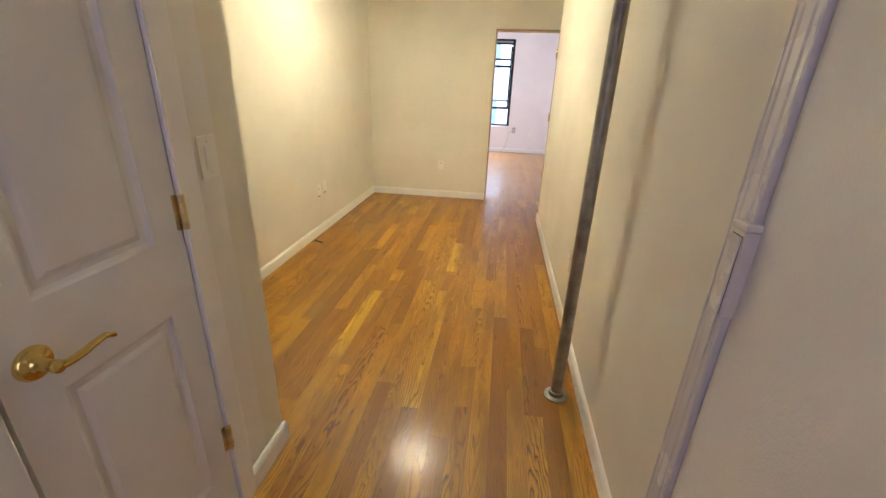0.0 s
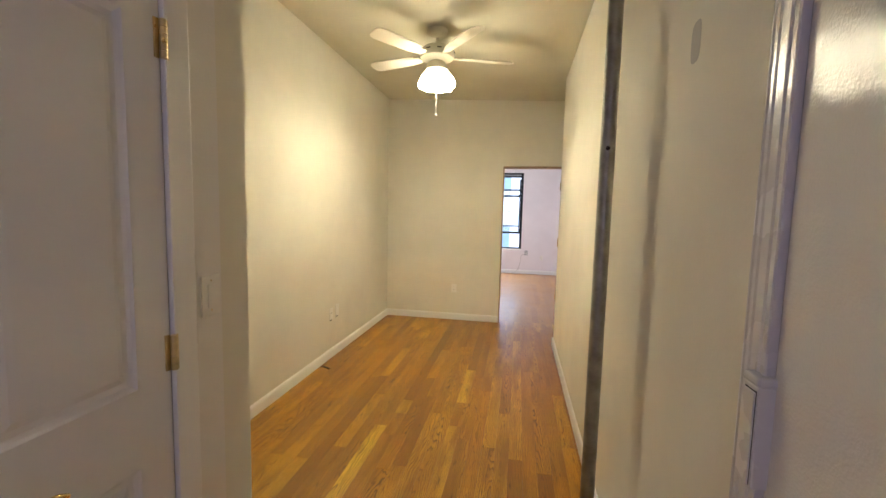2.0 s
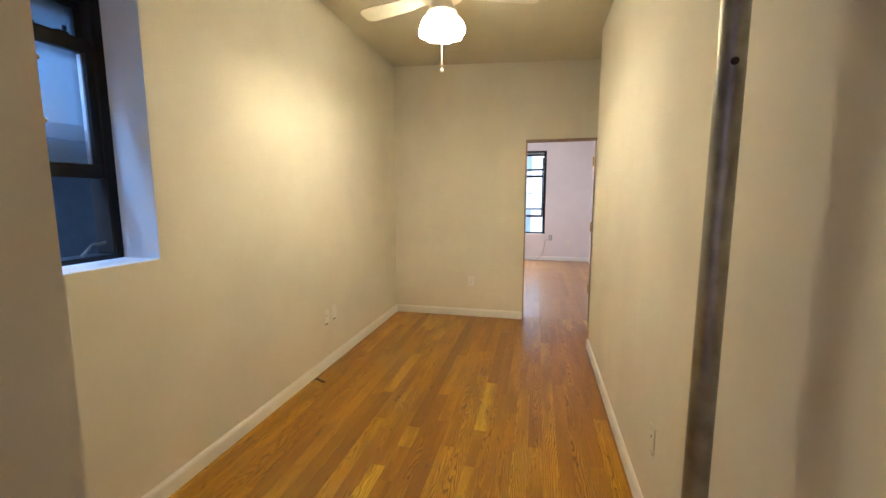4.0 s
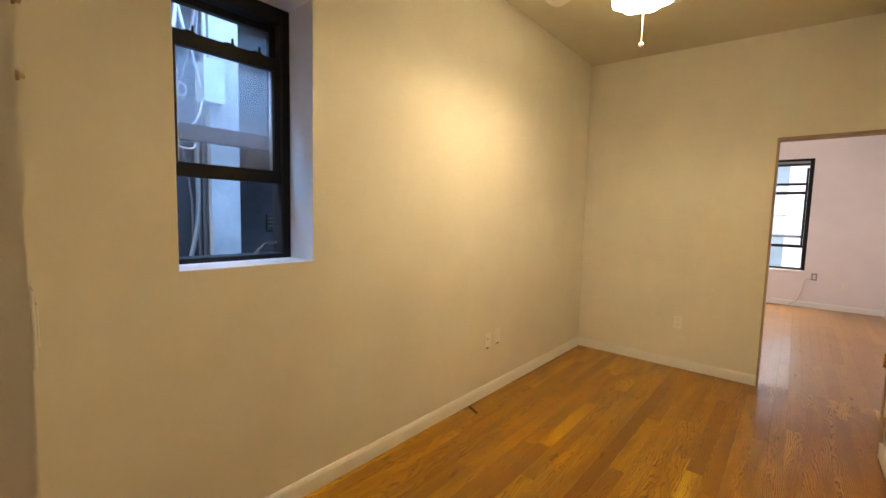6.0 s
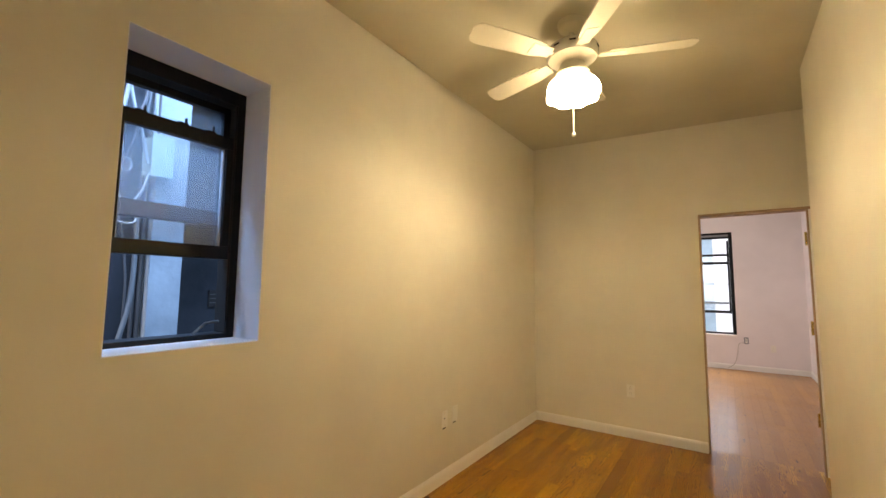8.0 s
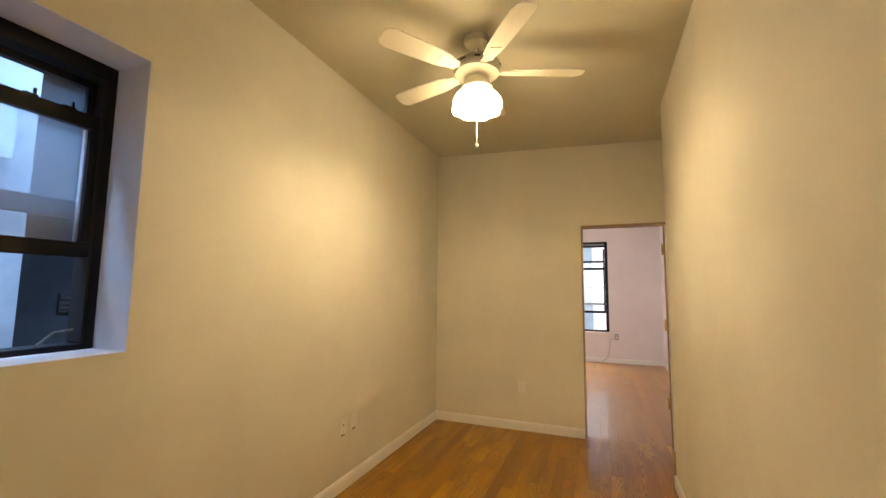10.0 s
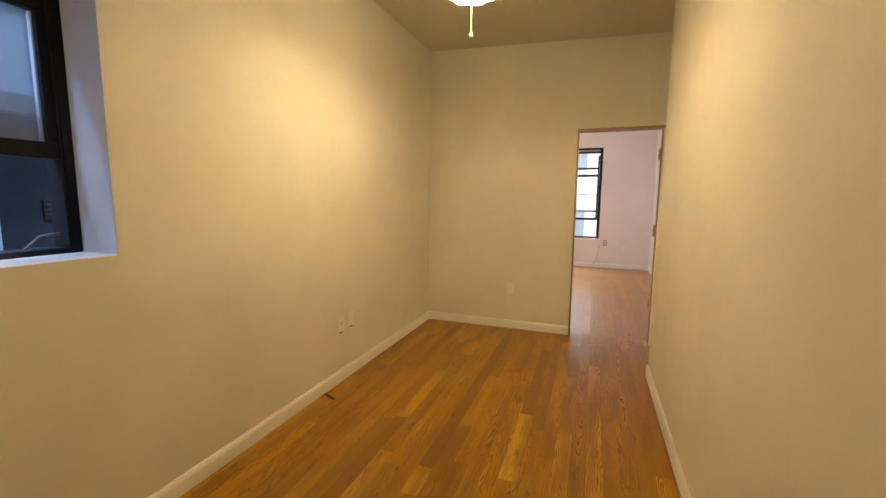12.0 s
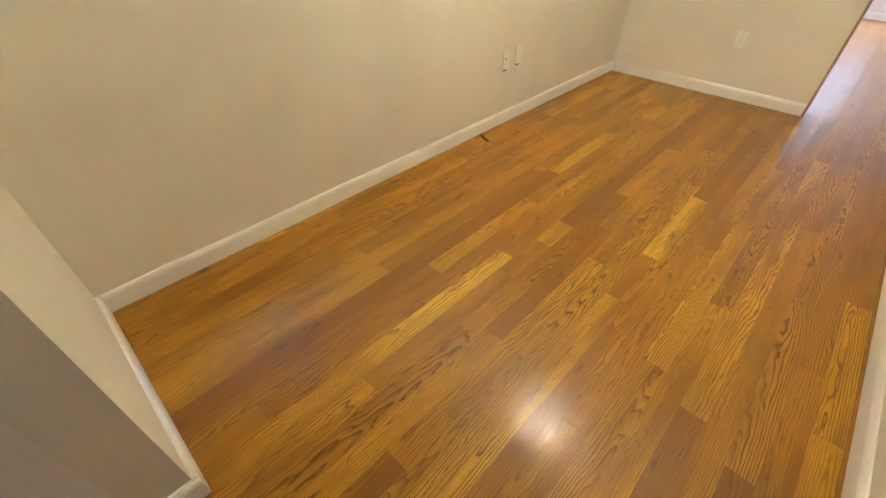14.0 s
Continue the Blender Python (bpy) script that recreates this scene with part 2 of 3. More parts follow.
# ---------------------------------------------------------------- mesh helpers
def box(bm, x0, x1, y0, y1, z0, z1, bevel=0.0, segments=2):
    m = Matrix.LocRotScale(((x0 + x1) / 2, (y0 + y1) / 2, (z0 + z1) / 2), None, (abs(x1 - x0), abs(y1 - y0), abs(z1 - z0)))
    r = bmesh.ops.create_cube(bm, size=1.0, matrix=m)
    if bevel:
        edges = list({e for v in r["verts"] for e in v.link_edges})
        bmesh.ops.bevel(bm, geom=edges, offset=bevel, segments=segments, affect="EDGES", profile=0.6)
    return bm


def boxes(*rows, bevel=0.0):
    bm = bmesh.new()
    for r in rows:
        box(bm, *r, bevel=bevel)
    return bm


def lathe(profile, steps=32, wave=0.0, lobes=0):
    """Turns (radius, height) points round z; wave and lobes scallop the rim."""
    bm = bmesh.new()
    rings = []
    for r, z in profile:
        ring = []
        for i in range(steps):
            a = 2 * math.pi * i / steps
            rr = r * (1 + wave * math.cos(lobes * a))
            ring.append(bm.verts.new((rr * math.cos(a), rr * math.sin(a), z)))
        rings.append(ring)
    for a, b in zip(rings, rings[1:]):
        for i in range(steps):
            bm.faces.new((a[i], a[(i + 1) % steps], b[(i + 1) % steps], b[i]))
    for ring, flip in ((rings[0], True), (rings[-1], False)):
        bm.faces.new(ring[::-1] if flip else ring)
    bmesh.ops.recalc_face_normals(bm, faces=bm.faces)
    return bm


def tube(points, radius, sides=8):
    """A round bar along a line of points."""
    bm = bmesh.new()
    pts = [Vector(p) for p in points]
    rings, up = [], Vector((0.31, 0.17, 0.93))
    for i, p in enumerate(pts):
        d = (pts[min(i + 1, len(pts) - 1)] - pts[max(i - 1, 0)]).normalized()
        a = d.cross(up).normalized()
        b = d.cross(a)
        rr = radius[i] if isinstance(radius, (list, tuple)) else radius
        rings.append([bm.verts.new(p + rr * (math.cos(2 * math.pi * k / sides) * a + math.sin(2 * math.pi * k / sides) * b)) for k in range(sides)])
    for a, b in zip(rings, rings[1:]):
        for k in range(sides):
            bm.faces.new((a[k], a[(k + 1) % sides], b[(k + 1) % sides], b[k]))
    bm.faces.new(rings[0][::-1]), bm.faces.new(rings[-1])
    bmesh.ops.recalc_face_normals(bm, faces=bm.faces)
    return bm


def curve_points(points, n=24):
    """A smooth line through a few points."""
    pts = [Vector(p) for p in points]
    pts = [2 * pts[0] - pts[1]] + pts + [2 * pts[-1] - pts[-2]]
    out = []
    for i in range(1, len(pts) - 2):
        p0, p1, p2, p3 = pts[i - 1:i + 3]
        for k in range(n):
            t = k / n
            out.append(0.5 * (2 * p1 + (p2 - p0) * t + (2 * p0 - 5 * p1 + 4 * p2 - p3) * t * t + (3 * p1 - p0 - 3 * p2 + p3) * t ** 3))
    return out + [pts[-2]]


def mesh_of(name, bm, mat, smooth=False):
    me = bpy.data.meshes.new(name)
    bm.normal_update()
    bm.to_mesh(me)
    bm.free()
    me.materials.append(mat)
    if smooth:
        for f in me.polygons:
            f.use_smooth = True
        me.set_sharp_from_angle(angle=radians(35))
    return me


def solid(name, bm, mat, label="", category="", kind="structure", smooth=False, group=""):
    return tagged(new(name, mesh_of(name, bm, mat, smooth)), label, category, group, kind)


def thing(name, place, label, category, group="", turn=0.0, kind=""):
    ob = new(name)
    ob.matrix_world = pose(*place, 0, 0, turn)
    return tagged(ob, label, category, group, kind)


def part(name, bm, mat, parent, label="", smooth=False):
    ob = new(name, mesh_of(name, bm, mat, smooth))
    ob.parent = parent
    return tagged(ob, label)


def moved(bm, m):
    bmesh.ops.transform(bm, matrix=m, verts=bm.verts)
    return bm


# ---------------------------------------------------------------- the plan
WEST, RIGHT, FAR, HALL, CORNER = -0.012, 2.185, 0.008, 0.90, -4.222      # wall faces of the room and the hall
TOP = 3.05                                                # walls reach into the ceiling
WIN_Y0, WIN_Y1, WIN_Z0, WIN_Z1 = -3.776, -3.212, 1.140, 2.334
DOOR_X0, DOOR_X1, DOOR_Z = 1.545, 2.30, 2.045
R2_FAR, R2_RIGHT, R2_LEFT = 4.69, 2.80, -0.35
W2_X0, W2_X1, W2_Z0, W2_Z1 = 0.95, 1.84, 0.585, 2.43
EY = -4.638                                               # edge of the entry door
HY = -4.530                                               # hinge line of the closet door

solid("wall_west", boxes((-0.36, WEST, -4.4, WIN_Y0, -0.1, TOP), (-0.36, WEST, WIN_Y1, FAR, -0.1, TOP),
      (-0.36, WEST, WIN_Y0, WIN_Y1, -0.1, WIN_Z0), (-0.36, WEST, WIN_Y0, WIN_Y1, WIN_Z1, TOP)), wall_paint,
      "cream painted plaster wall with a deep window opening", "wall")
solid("wall_north", boxes((-0.36, DOOR_X0, FAR, 0.113, -0.1, TOP), (DOOR_X0, DOOR_X1, FAR, 0.113, DOOR_Z, TOP),
      (DOOR_X1, 2.95, FAR, 0.113, -0.1, TOP)), wall_paint, "cream painted wall with an open doorway", "wall")
solid("wall_east", boxes((RIGHT, 2.38, EY + 0.030, -0.79, -0.1, TOP)), wall_paint, "cream painted wall beside the room", "wall")
solid("wall_recess", boxes((2.38, 2.52, -1.0, FAR, -0.1, TOP)), wall_paint, "cream painted wall of the recess by the doorway", "wall")
solid("wall_return", boxes((WEST, HALL, CORNER - 0.12, CORNER, -0.1, TOP)), wall_paint, "cream painted wall return at the hall corner", "wall")
solid("wall_hall_west", boxes((HALL - 0.12, HALL, HY, CORNER - 0.12, -0.1, TOP), (HALL - 0.12, HALL, HY - 0.474, HY, 2.03, TOP),
      (HALL - 0.12, HALL, BACK, HY - 0.474, -0.1, TOP)), hall_paint, "off-white painted hall wall with a closet door", "wall")
solid("wall_hall_east", boxes((RIGHT, 2.38, -5.58, EY + 0.030, 2.06, TOP), (RIGHT, 2.38, BACK, -5.58, -0.1, TOP)), hall_paint,
      "off-white painted hall wall over the entry door", "wall")
# unseen end wall; its opening is made up to hold the hall fill lamp
solid("wall_hall_south", boxes((0.7, 2.5, BACK - 0.24, BACK - 0.12, -0.1, TOP), (0.7, 0.92, BACK - 0.12, BACK, -0.1, TOP), (1.72, 2.5, BACK - 0.12, BACK, -0.1, TOP),
      (0.92, 1.72, BACK - 0.12, BACK, -0.1, 0.9), (0.92, 1.72, BACK - 0.12, BACK, 2.2, TOP)), hall_paint, "off-white painted wall behind the hall", "wall")
solid("closet_wall", boxes((0.0, 0.05, -5.3, -4.37, -0.1, TOP), (0.05, 0.80, -5.35, -5.3, -0.1, TOP)), hall_paint, "plain closet wall behind the door", "wall")
solid("stair_hall_wall", boxes((2.60, 2.66, -5.9, -4.3, -0.1, TOP), (2.38, 2.60, -4.36, -4.3, -0.1, TOP), (2.38, 2.60, -5.9, -5.84, -0.1, TOP)), hall_paint, "plain wall behind the entry door", "wall")
solid("wall_bedroom_north", boxes((R2_LEFT, W2_X0, R2_FAR, R2_FAR + 0.34, -0.1, TOP), (W2_X1, R2_RIGHT + 0.15, R2_FAR, R2_FAR + 0.34, -0.1, TOP),
      (W2_X0, W2_X1, R2_FAR, R2_FAR + 0.34, -0.1, W2_Z0), (W2_X0, W2_X1, R2_FAR, R2_FAR + 0.34, W2_Z1, TOP)), room_paint,
      "pinkish white bedroom wall with a tall window", "wall")
solid("wall_bedroom_east", boxes((R2_RIGHT, R2_RIGHT + 0.15, 0.113, R2_FAR, -0.1, TOP)), room_paint, "pinkish white bedroom side wall", "wall")
# the gap in this unseen wall is added to let the side fill in
solid("wall_bedroom_west", boxes((R2_LEFT - 0.15, R2_LEFT, 0.113, 2.0, -0.1, TOP), (R2_LEFT - 0.15, R2_LEFT, 3.0, R2_FAR + 0.34, -0.1, TOP),
      (R2_LEFT - 0.15, R2_LEFT, 2.0, 3.0, -0.1, 0.8), (R2_LEFT - 0.15, R2_LEFT, 2.0, 3.0, 2.3, TOP)), room_paint, "pinkish white bedroom side wall", "wall")


def slab(x0, x1, y0, y1, z_at):
    bm = bmesh.new()
    low = [bm.verts.new((x, y, z_at(x))) for x, y in ((x0, y0), (x1, y0), (x1, y1), (x0, y1))]
    top = [bm.verts.new((v.co.x, v.co.y, 3.2)) for v in low]
    bm.faces.new(low[::-1]), bm.faces.new(top)
    for i in range(4):
        bm.faces.new((low[i], low[(i + 1) % 4], top[(i + 1) % 4], top[i]))
    bmesh.ops.recalc_face_normals(bm, faces=bm.faces)
    return bm


solid("ceiling", slab(-0.36, 2.7, BACK - 0.12, 0.06, lambda x: 2.935 - 0.034 * x), dimmed_ceiling_paint, "painted plaster ceiling that sags to one side", "ceiling")
solid("ceiling_bedroom", slab(R2_LEFT - 0.15, R2_RIGHT + 0.15, 0.06, R2_FAR + 0.34, lambda x: 2.90), dimmed_ceiling_paint, "white bedroom ceiling", "ceiling")


# ---------------------------------------------------------------- baseboards
def baseboard(x0, y0, x1, y1, face):
    """A board 85 mm high with a sloped top, on the wall line, standing off to the side of face."""
    bm = bmesh.new()
    a, b, n = Vector((x0, y0, 0)), Vector((x1, y1, 0)), Vector((*face, 0))
    prof = [(0.0, 0.0), (0.015, 0.0), (0.015, 0.066), (0.0115, 0.078), (0.006, 0.086), (0.0, 0.088)]
    ends = [[bm.verts.new(p + n * d + Vector((0, 0, z + 0.001))) for d, z in prof] for p in (a, b)]
    for i in range(len(prof)):
        j = (i + 1) % len(prof)
        bm.faces.new((ends[0][i], ends[0][j], ends[1][j], ends[1][i]))
    bm.faces.new(ends[0]), bm.faces.new(ends[1][::-1])
    bmesh.ops.recalc_face_normals(bm, faces=bm.faces)
    solid("baseboard", bm, trim_paint, "white painted wooden baseboard along the floor", "baseboard")


baseboard(WEST, CORNER + 0.015, WEST, FAR - 0.015, (1, 0))
baseboard(WEST, FAR, DOOR_X0 - 0.012, FAR, (0, -1))
baseboard(RIGHT, EY + 0.087, RIGHT, -0.79, (-1, 0))
baseboard(RIGHT - 0.015, -0.79, 2.38, -0.79, (0, 1))
baseboard(WEST, CORNER, HALL, CORNER, (0, 1))
baseboard(HALL, HY + 0.078, HALL, CORNER + 0.015, (1, 0))
baseboard(HALL, BACK, HALL, HY - 0.55, (1, 0))
baseboard(R2_LEFT, R2_FAR, R2_RIGHT - 0.015, R2_FAR, (0, -1))
baseboard(R2_RIGHT, 0.113, R2_RIGHT, R2_FAR, (-1, 0))

# doorway lining: thin raw edge strips, painted jambs
jamb = thing("door_frame", (DOOR_X1, 0, 0), "bare doorway frame with tan edges and brass hinges", "door frame", kind="structure")
part("edge_strip", boxes((DOOR_X0 - 0.010 - DOOR_X1, DOOR_X0 + 0.004 - DOOR_X1, -0.004, 0.117, 0, DOOR_Z)), raw_edge, jamb)
part("edge_strip", boxes((DOOR_X0 - 0.010 - DOOR_X1, 0.02, -0.004, 0.117, DOOR_Z - 0.012, DOOR_Z + 0.010)), raw_edge, jamb)
part("jamb", boxes((-0.022, 0.0, -0.004, 0.116, 0, DOOR_Z - 0.012)), trim_paint, jamb)
part("stop", boxes((-0.034, -0.022, 0.0, 0.035, 0, DOOR_Z - 0.012), bevel=0.002), raw_edge, jamb)
for z in (0.38, 1.09, 1.81):
    h = part("hinge", boxes((-0.026, -0.0215, 0.05, 0.112, z - 0.05, z + 0.05), bevel=0.001), brass, jamb, "brass butt hinge leaf")
    part("knuckle", moved(lathe([(0.008, -0.055), (0.008, 0.055)], 12), pose(-0.032, 0.118, z)), brass, h)


# ---------------------------------------------------------------- windows
win = thing("window_1", (-0.22, (WIN_Y0 + WIN_Y1) / 2, WIN_Z0), "black double-hung window with its lower sash raised", "window", kind="structure")
hw, hh = (WIN_Y1 - WIN_Y0) / 2, WIN_Z1 - WIN_Z0
fr = part("window_frame", boxes((-0.11, 0, -hw, -hw + 0.038, 0, hh), (-0.11, 0, hw - 0.038, hw, 0, hh),
          (-0.11, 0, -hw + 0.038, hw - 0.038, hh - 0.068, hh), (-0.11, 0, -hw + 0.038, hw - 0.038, 0, 0.026), bevel=0.004), black_frame, win)
part("track", boxes((-0.10, -0.004, hw - 0.0460, hw - 0.0385, 0.03, hh - 0.07), bevel=0.002), dark_slot_shade, fr)
part("track", boxes((-0.10, -0.004, -hw + 0.0385, -hw + 0.046, 0.03, hh - 0.07), bevel=0.002), dark_slot_shade, fr)
iw = hw - 0.047
low = part("lower_sash", boxes((-0.045, -0.012, -iw, -iw + 0.03, 0.430, 0.900), (-0.045, -0.012, iw - 0.03, iw, 0.430, 0.900),
           (-0.045, -0.012, -iw, iw, 0.900, 0.960), (-0.048, -0.008, -iw, iw, 0.370, 0.430), bevel=0.003), black_frame, win)
part("pane", boxes((-0.031, -0.027, -iw + 0.03, iw - 0.03, 0.430, 0.900)), sash_glass, low).visible_shadow = False
# pale strips added to draw the bright line of daylight along the stiles
for y in (-iw + 0.030, iw - 0.037):
    part("glint_strip", boxes((-0.052, -0.032, y, y + 0.007, 0.432, 0.898), bevel=0.001), reveal_paint, low, "pale strip for the glint beside the pane")
for y in (-0.15, 0.01, 0.13):
    part("sash_lock", boxes((-0.040, -0.016, y - 0.022, y + 0.022, 0.960, 0.968), (-0.034, -0.022, y + 0.010, y + 0.018, 0.968, 0.993), bevel=0.002), black_frame, low)
upp = part("upper_sash", boxes((-0.092, -0.055, -iw, -iw + 0.03, 0.528, 1.118), (-0.092, -0.055, iw - 0.03, iw, 0.528, 1.118),
           (-0.092, -0.055, -iw, iw, 1.086, 1.118), bevel=0.003), black_frame, win)
part("bottom_rail", boxes((-0.092, -0.055, -iw + 0.03, iw - 0.03, 0.528, 0.598), bevel=0.003), brown_rail, upp, "brown bronze bottom rail")
part("pane", boxes((-0.076, -0.072, -iw + 0.03, iw - 0.03, 0.598, 1.086)), clear_glass, upp).visible_shadow = False
part("latch", tube([(-0.02, iw - 0.13, 0.03), (-0.02, iw - 0.08, 0.075), (-0.02, iw - 0.02, 0.082)], 0.006), chrome, win, "bent bright metal latch bar")
solid("window_sill", boxes((-0.22, WEST - 0.001, WIN_Y0, WIN_Y1, WIN_Z0 - 0.02, WIN_Z0 + 0.004)), reveal_paint, "white painted sill in the window opening", "window sill")
solid("window_reveal", boxes((-0.22, WEST - 0.001, WIN_Y1 - 0.004, WIN_Y1 + 0.01, WIN_Z0, WIN_Z1), (-0.22, WEST - 0.001, WIN_Y0 - 0.01, WIN_Y0 + 0.004, WIN_Z0, WIN_Z1),
      (-0.22, WEST - 0.001, WIN_Y0, WIN_Y1, WIN_Z1 - 0.004, WIN_Z1 + 0.01)), reveal_paint, "white painted plaster sides of the window opening", "window reveal")

w2 = thing("window_2", ((W2_X0 + W2_X1) / 2, R2_FAR + 0.05, W2_Z0), "tall dark-framed double-hung bedroom window, sash part raised", "window", kind="structure")
a, hz = (W2_X1 - W2_X0) / 2, W2_Z1 - W2_Z0
part("window_frame", boxes((-a, -a + 0.055, 0, 0.10, 0, hz), (a - 0.055, a, 0, 0.10, 0, hz), (-a + 0.055, a - 0.055, 0, 0.10, hz - 0.035, hz),
     (-a + 0.055, a - 0.055, 0, 0.10, hz - 0.105, hz - 0.075), (-a + 0.055, a - 0.055, 0, 0.10, 0, 0.045), bevel=0.003), black_frame, w2)
part("head_strip", boxes((-a + 0.055, a - 0.055, 0.02, 0.06, hz - 0.075, hz - 0.035), bevel=0.003), meter_grey, w2, "grey strip under the window head")
ai = a - 0.057
ls = part("lower_sash", boxes((-ai, -ai + 0.03, 0.02, 0.045, 0.40, 1.30), (ai - 0.03, ai, 0.02, 0.045, 0.40, 1.30), (-ai, ai, 0.02, 0.045, 1.268, 1.315),
          (-ai, ai, 0.02, 0.045, 0.382, 0.430), bevel=0.003), black_frame, w2)
part("muntin", boxes((-ai + 0.03, ai - 0.03, 0.025, 0.04, 0.905, 0.917)), meter_grey, ls)
part("pane", boxes((-ai + 0.03, ai - 0.03, 0.031, 0.034, 0.425, 1.27)), clear_glass, ls).visible_shadow = False
us = part("upper_sash", boxes((-ai, -ai + 0.03, 0.055, 0.08, 0.53, 1.70), (ai - 0.03, ai, 0.055, 0.08, 0.53, 1.70), (-ai, ai, 0.055, 0.08, 1.420, 1.458),
          (-ai, ai, 0.055, 0.08, 0.545, 0.588), bevel=0.003), black_frame, w2)
part("pane", boxes((-ai + 0.03, ai - 0.03, 0.066, 0.069, 0.570, 1.425)), clear_glass, us).visible_shadow = False
part("window_sill", boxes((-a, a, -0.065, 0.0, -0.02, 0.012), bevel=0.003), trim_paint, w2)


# ---------------------------------------------------------------- closet door and hall
closet = thing("door_1", (HALL + 0.004, HY - 0.003, 0.006), "white moulded two-panel closet door, closed, brass lever", "door", kind="structure")
DW, DH, MARGIN = 0.457, 2.018, 0.090


def panel_leaf(w, h, thick, panels):
    """A leaf hanging from y=0 towards -y, its face at x=0; panels (y0, y1, z0, z1) get a sunk moulding and a raised field."""
    bm = bmesh.new()
    ys = sorted({0.0, -w, *[p[0] for p in panels], *[p[1] for p in panels]})
    zs = sorted({0.0, h, *[p[2] for p in panels], *[p[3] for p in panels]})
    for y0, y1 in zip(ys, ys[1:]):
        for z0, z1 in zip(zs, zs[1:]):
            if not any(p[0] <= y0 and y1 <= p[1] and p[2] <= z0 and z1 <= p[3] for p in panels):
                bm.faces.new([bm.verts.new((0, y, z)) for y, z in ((y0, z0), (y1, z0), (y1, z1), (y0, z1))])
    for y0, y1, z0, z1 in panels:
        loops = []
        for inset, depth in ((0, 0), (0.006, -0.005), (0.014, -0.009), (0.026, -0.010), (0.040, -0.004), (0.052, -0.0025)):
            loops.append([bm.verts.new((depth, y, z)) for y, z in ((y0 + inset, z0 + inset), (y1 - inset, z0 + inset), (y1 - inset, z1 - inset), (y0 + inset, z1 - inset))])
        for p, q in zip(loops, loops[1:]):
            for i in range(4):
                bm.faces.new((p[i], p[(i + 1) % 4], q[(i + 1) % 4], q[i]))
        bm.faces.new(loops[-1])
    bmesh.ops.remove_doubles(bm, verts=bm.verts, dist=1e-5)
    rim = [(0, 0), (-w, 0), (-w, h), (0, h)]
    back = [bm.verts.new((-thick, y, z)) for y, z in rim]
    front = [bm.verts.new((0, y, z)) for y, z in rim]
    bm.faces.new(back)
    for i in range(4):
        bm.faces.new((front[i], front[(i + 1) % 4], back[(i + 1) % 4], back[i]))
    bmesh.ops.remove_doubles(bm, verts=bm.verts, dist=1e-5)
    bmesh.ops.recalc_face_normals(bm, faces=bm.faces)
    return bm


part("leaf", panel_leaf(DW, DH, 0.035, [(-DW + MARGIN, -MARGIN, 0.22, 0.828), (-DW + MARGIN, -MARGIN, 1.018, 1.86)]), door_paint, closet)
for z in (0.327, 1.078, 1.832):
    hg = part("hinge", boxes((0.000, 0.004, -0.014, -0.002, z - 0.045, z + 0.045), (0.010, 0.0145, 0.005, 0.013, z - 0.045, z + 0.045)), old_brass, closet, "worn brass hinge")
    for k in range(5):
        part("knuckle", moved(lathe([(0.0070, 0), (0.0084, 0.001), (0.0084, 0.0165), (0.0070, 0.0175)], 12), pose(0.0125, 0.0015, z - 0.045 + k * 0.018)), old_brass, hg, smooth=True)
lev = part("lever_handle", moved(lathe([(0.033, 0), (0.033, 0.004), (0.029, 0.010), (0.016, 0.014), (0.012, 0.020), (0.011, 0.046), (0.013, 0.050), (0.012, 0.056), (0.002, 0.058)], 28),
           Matrix.Translation((0.0, -0.398, 0.912)) @ Euler((0, radians(90), 0)).to_matrix().to_4x4()), brass, closet, "polished brass lever handle", True)
lp = curve_points([(0.048, -0.401, 0.912), (0.050, -0.380, 0.907), (0.052, -0.350, 0.909), (0.054, -0.326, 0.915), (0.053, -0.306, 0.916), (0.050, -0.290, 0.908), (0.049, -0.283, 0.904)], 6)
for q in (50, 230):
    part("rosette_screw", moved(lathe([(0.0045, 0.006), (0.0045, 0.0115), (0.003, 0.0125)], 12), Matrix.Translation((0.0, -0.398, 0.912)) @ Euler((0, radians(90), 0)).to_matrix().to_4x4()
         @ pose(0.023 * math.cos(radians(q)), 0.023 * math.sin(radians(q)), 0)), old_brass, lev)
part("lever", tube(lp, [0.0088 - 0.0036 * i / (len(lp) - 1) for i in range(len(lp))], 12), brass, lev, "curved brass lever", True)

trim1 = thing("closet_door_frame", (HALL, HY, 0), "white painted wooden casing round the closet door", "door frame", kind="structure")
part("casing", boxes((0.0, 0.017, 0.002, 0.075, 0.001, 2.105), bevel=0.004), trim_paint, trim1)
part("casing", boxes((0.0, 0.017, -0.552, -0.474, 0.001, 2.105), bevel=0.004), trim_paint, trim1)
part("casing", boxes((0.0, 0.017, -0.474, 0.002, 2.03, 2.105), bevel=0.004), trim_paint, trim1)

# entry door with its moulded casing
ec = thing("entry_door_frame", (RIGHT, EY, 0), "white fluted wooden casing of the entry door", "door frame", kind="structure")
bm = bmesh.new()
prof = [(0.012, 0.0), (-0.014, 0.0), (-0.0165, 0.0025), (-0.0165, 0.011), (-0.0135, 0.0145), (-0.0135, 0.018), (-0.0165, 0.0215), (-0.0165, 0.028), (-0.013, 0.033),
        (-0.0125, 0.048), (-0.0145, 0.052), (-0.0145, 0.058), (-0.0115, 0.062), (-0.0115, 0.066), (-0.0135, 0.069), (-0.0125, 0.074), (-0.006, 0.077), (0.0, 0.078)]
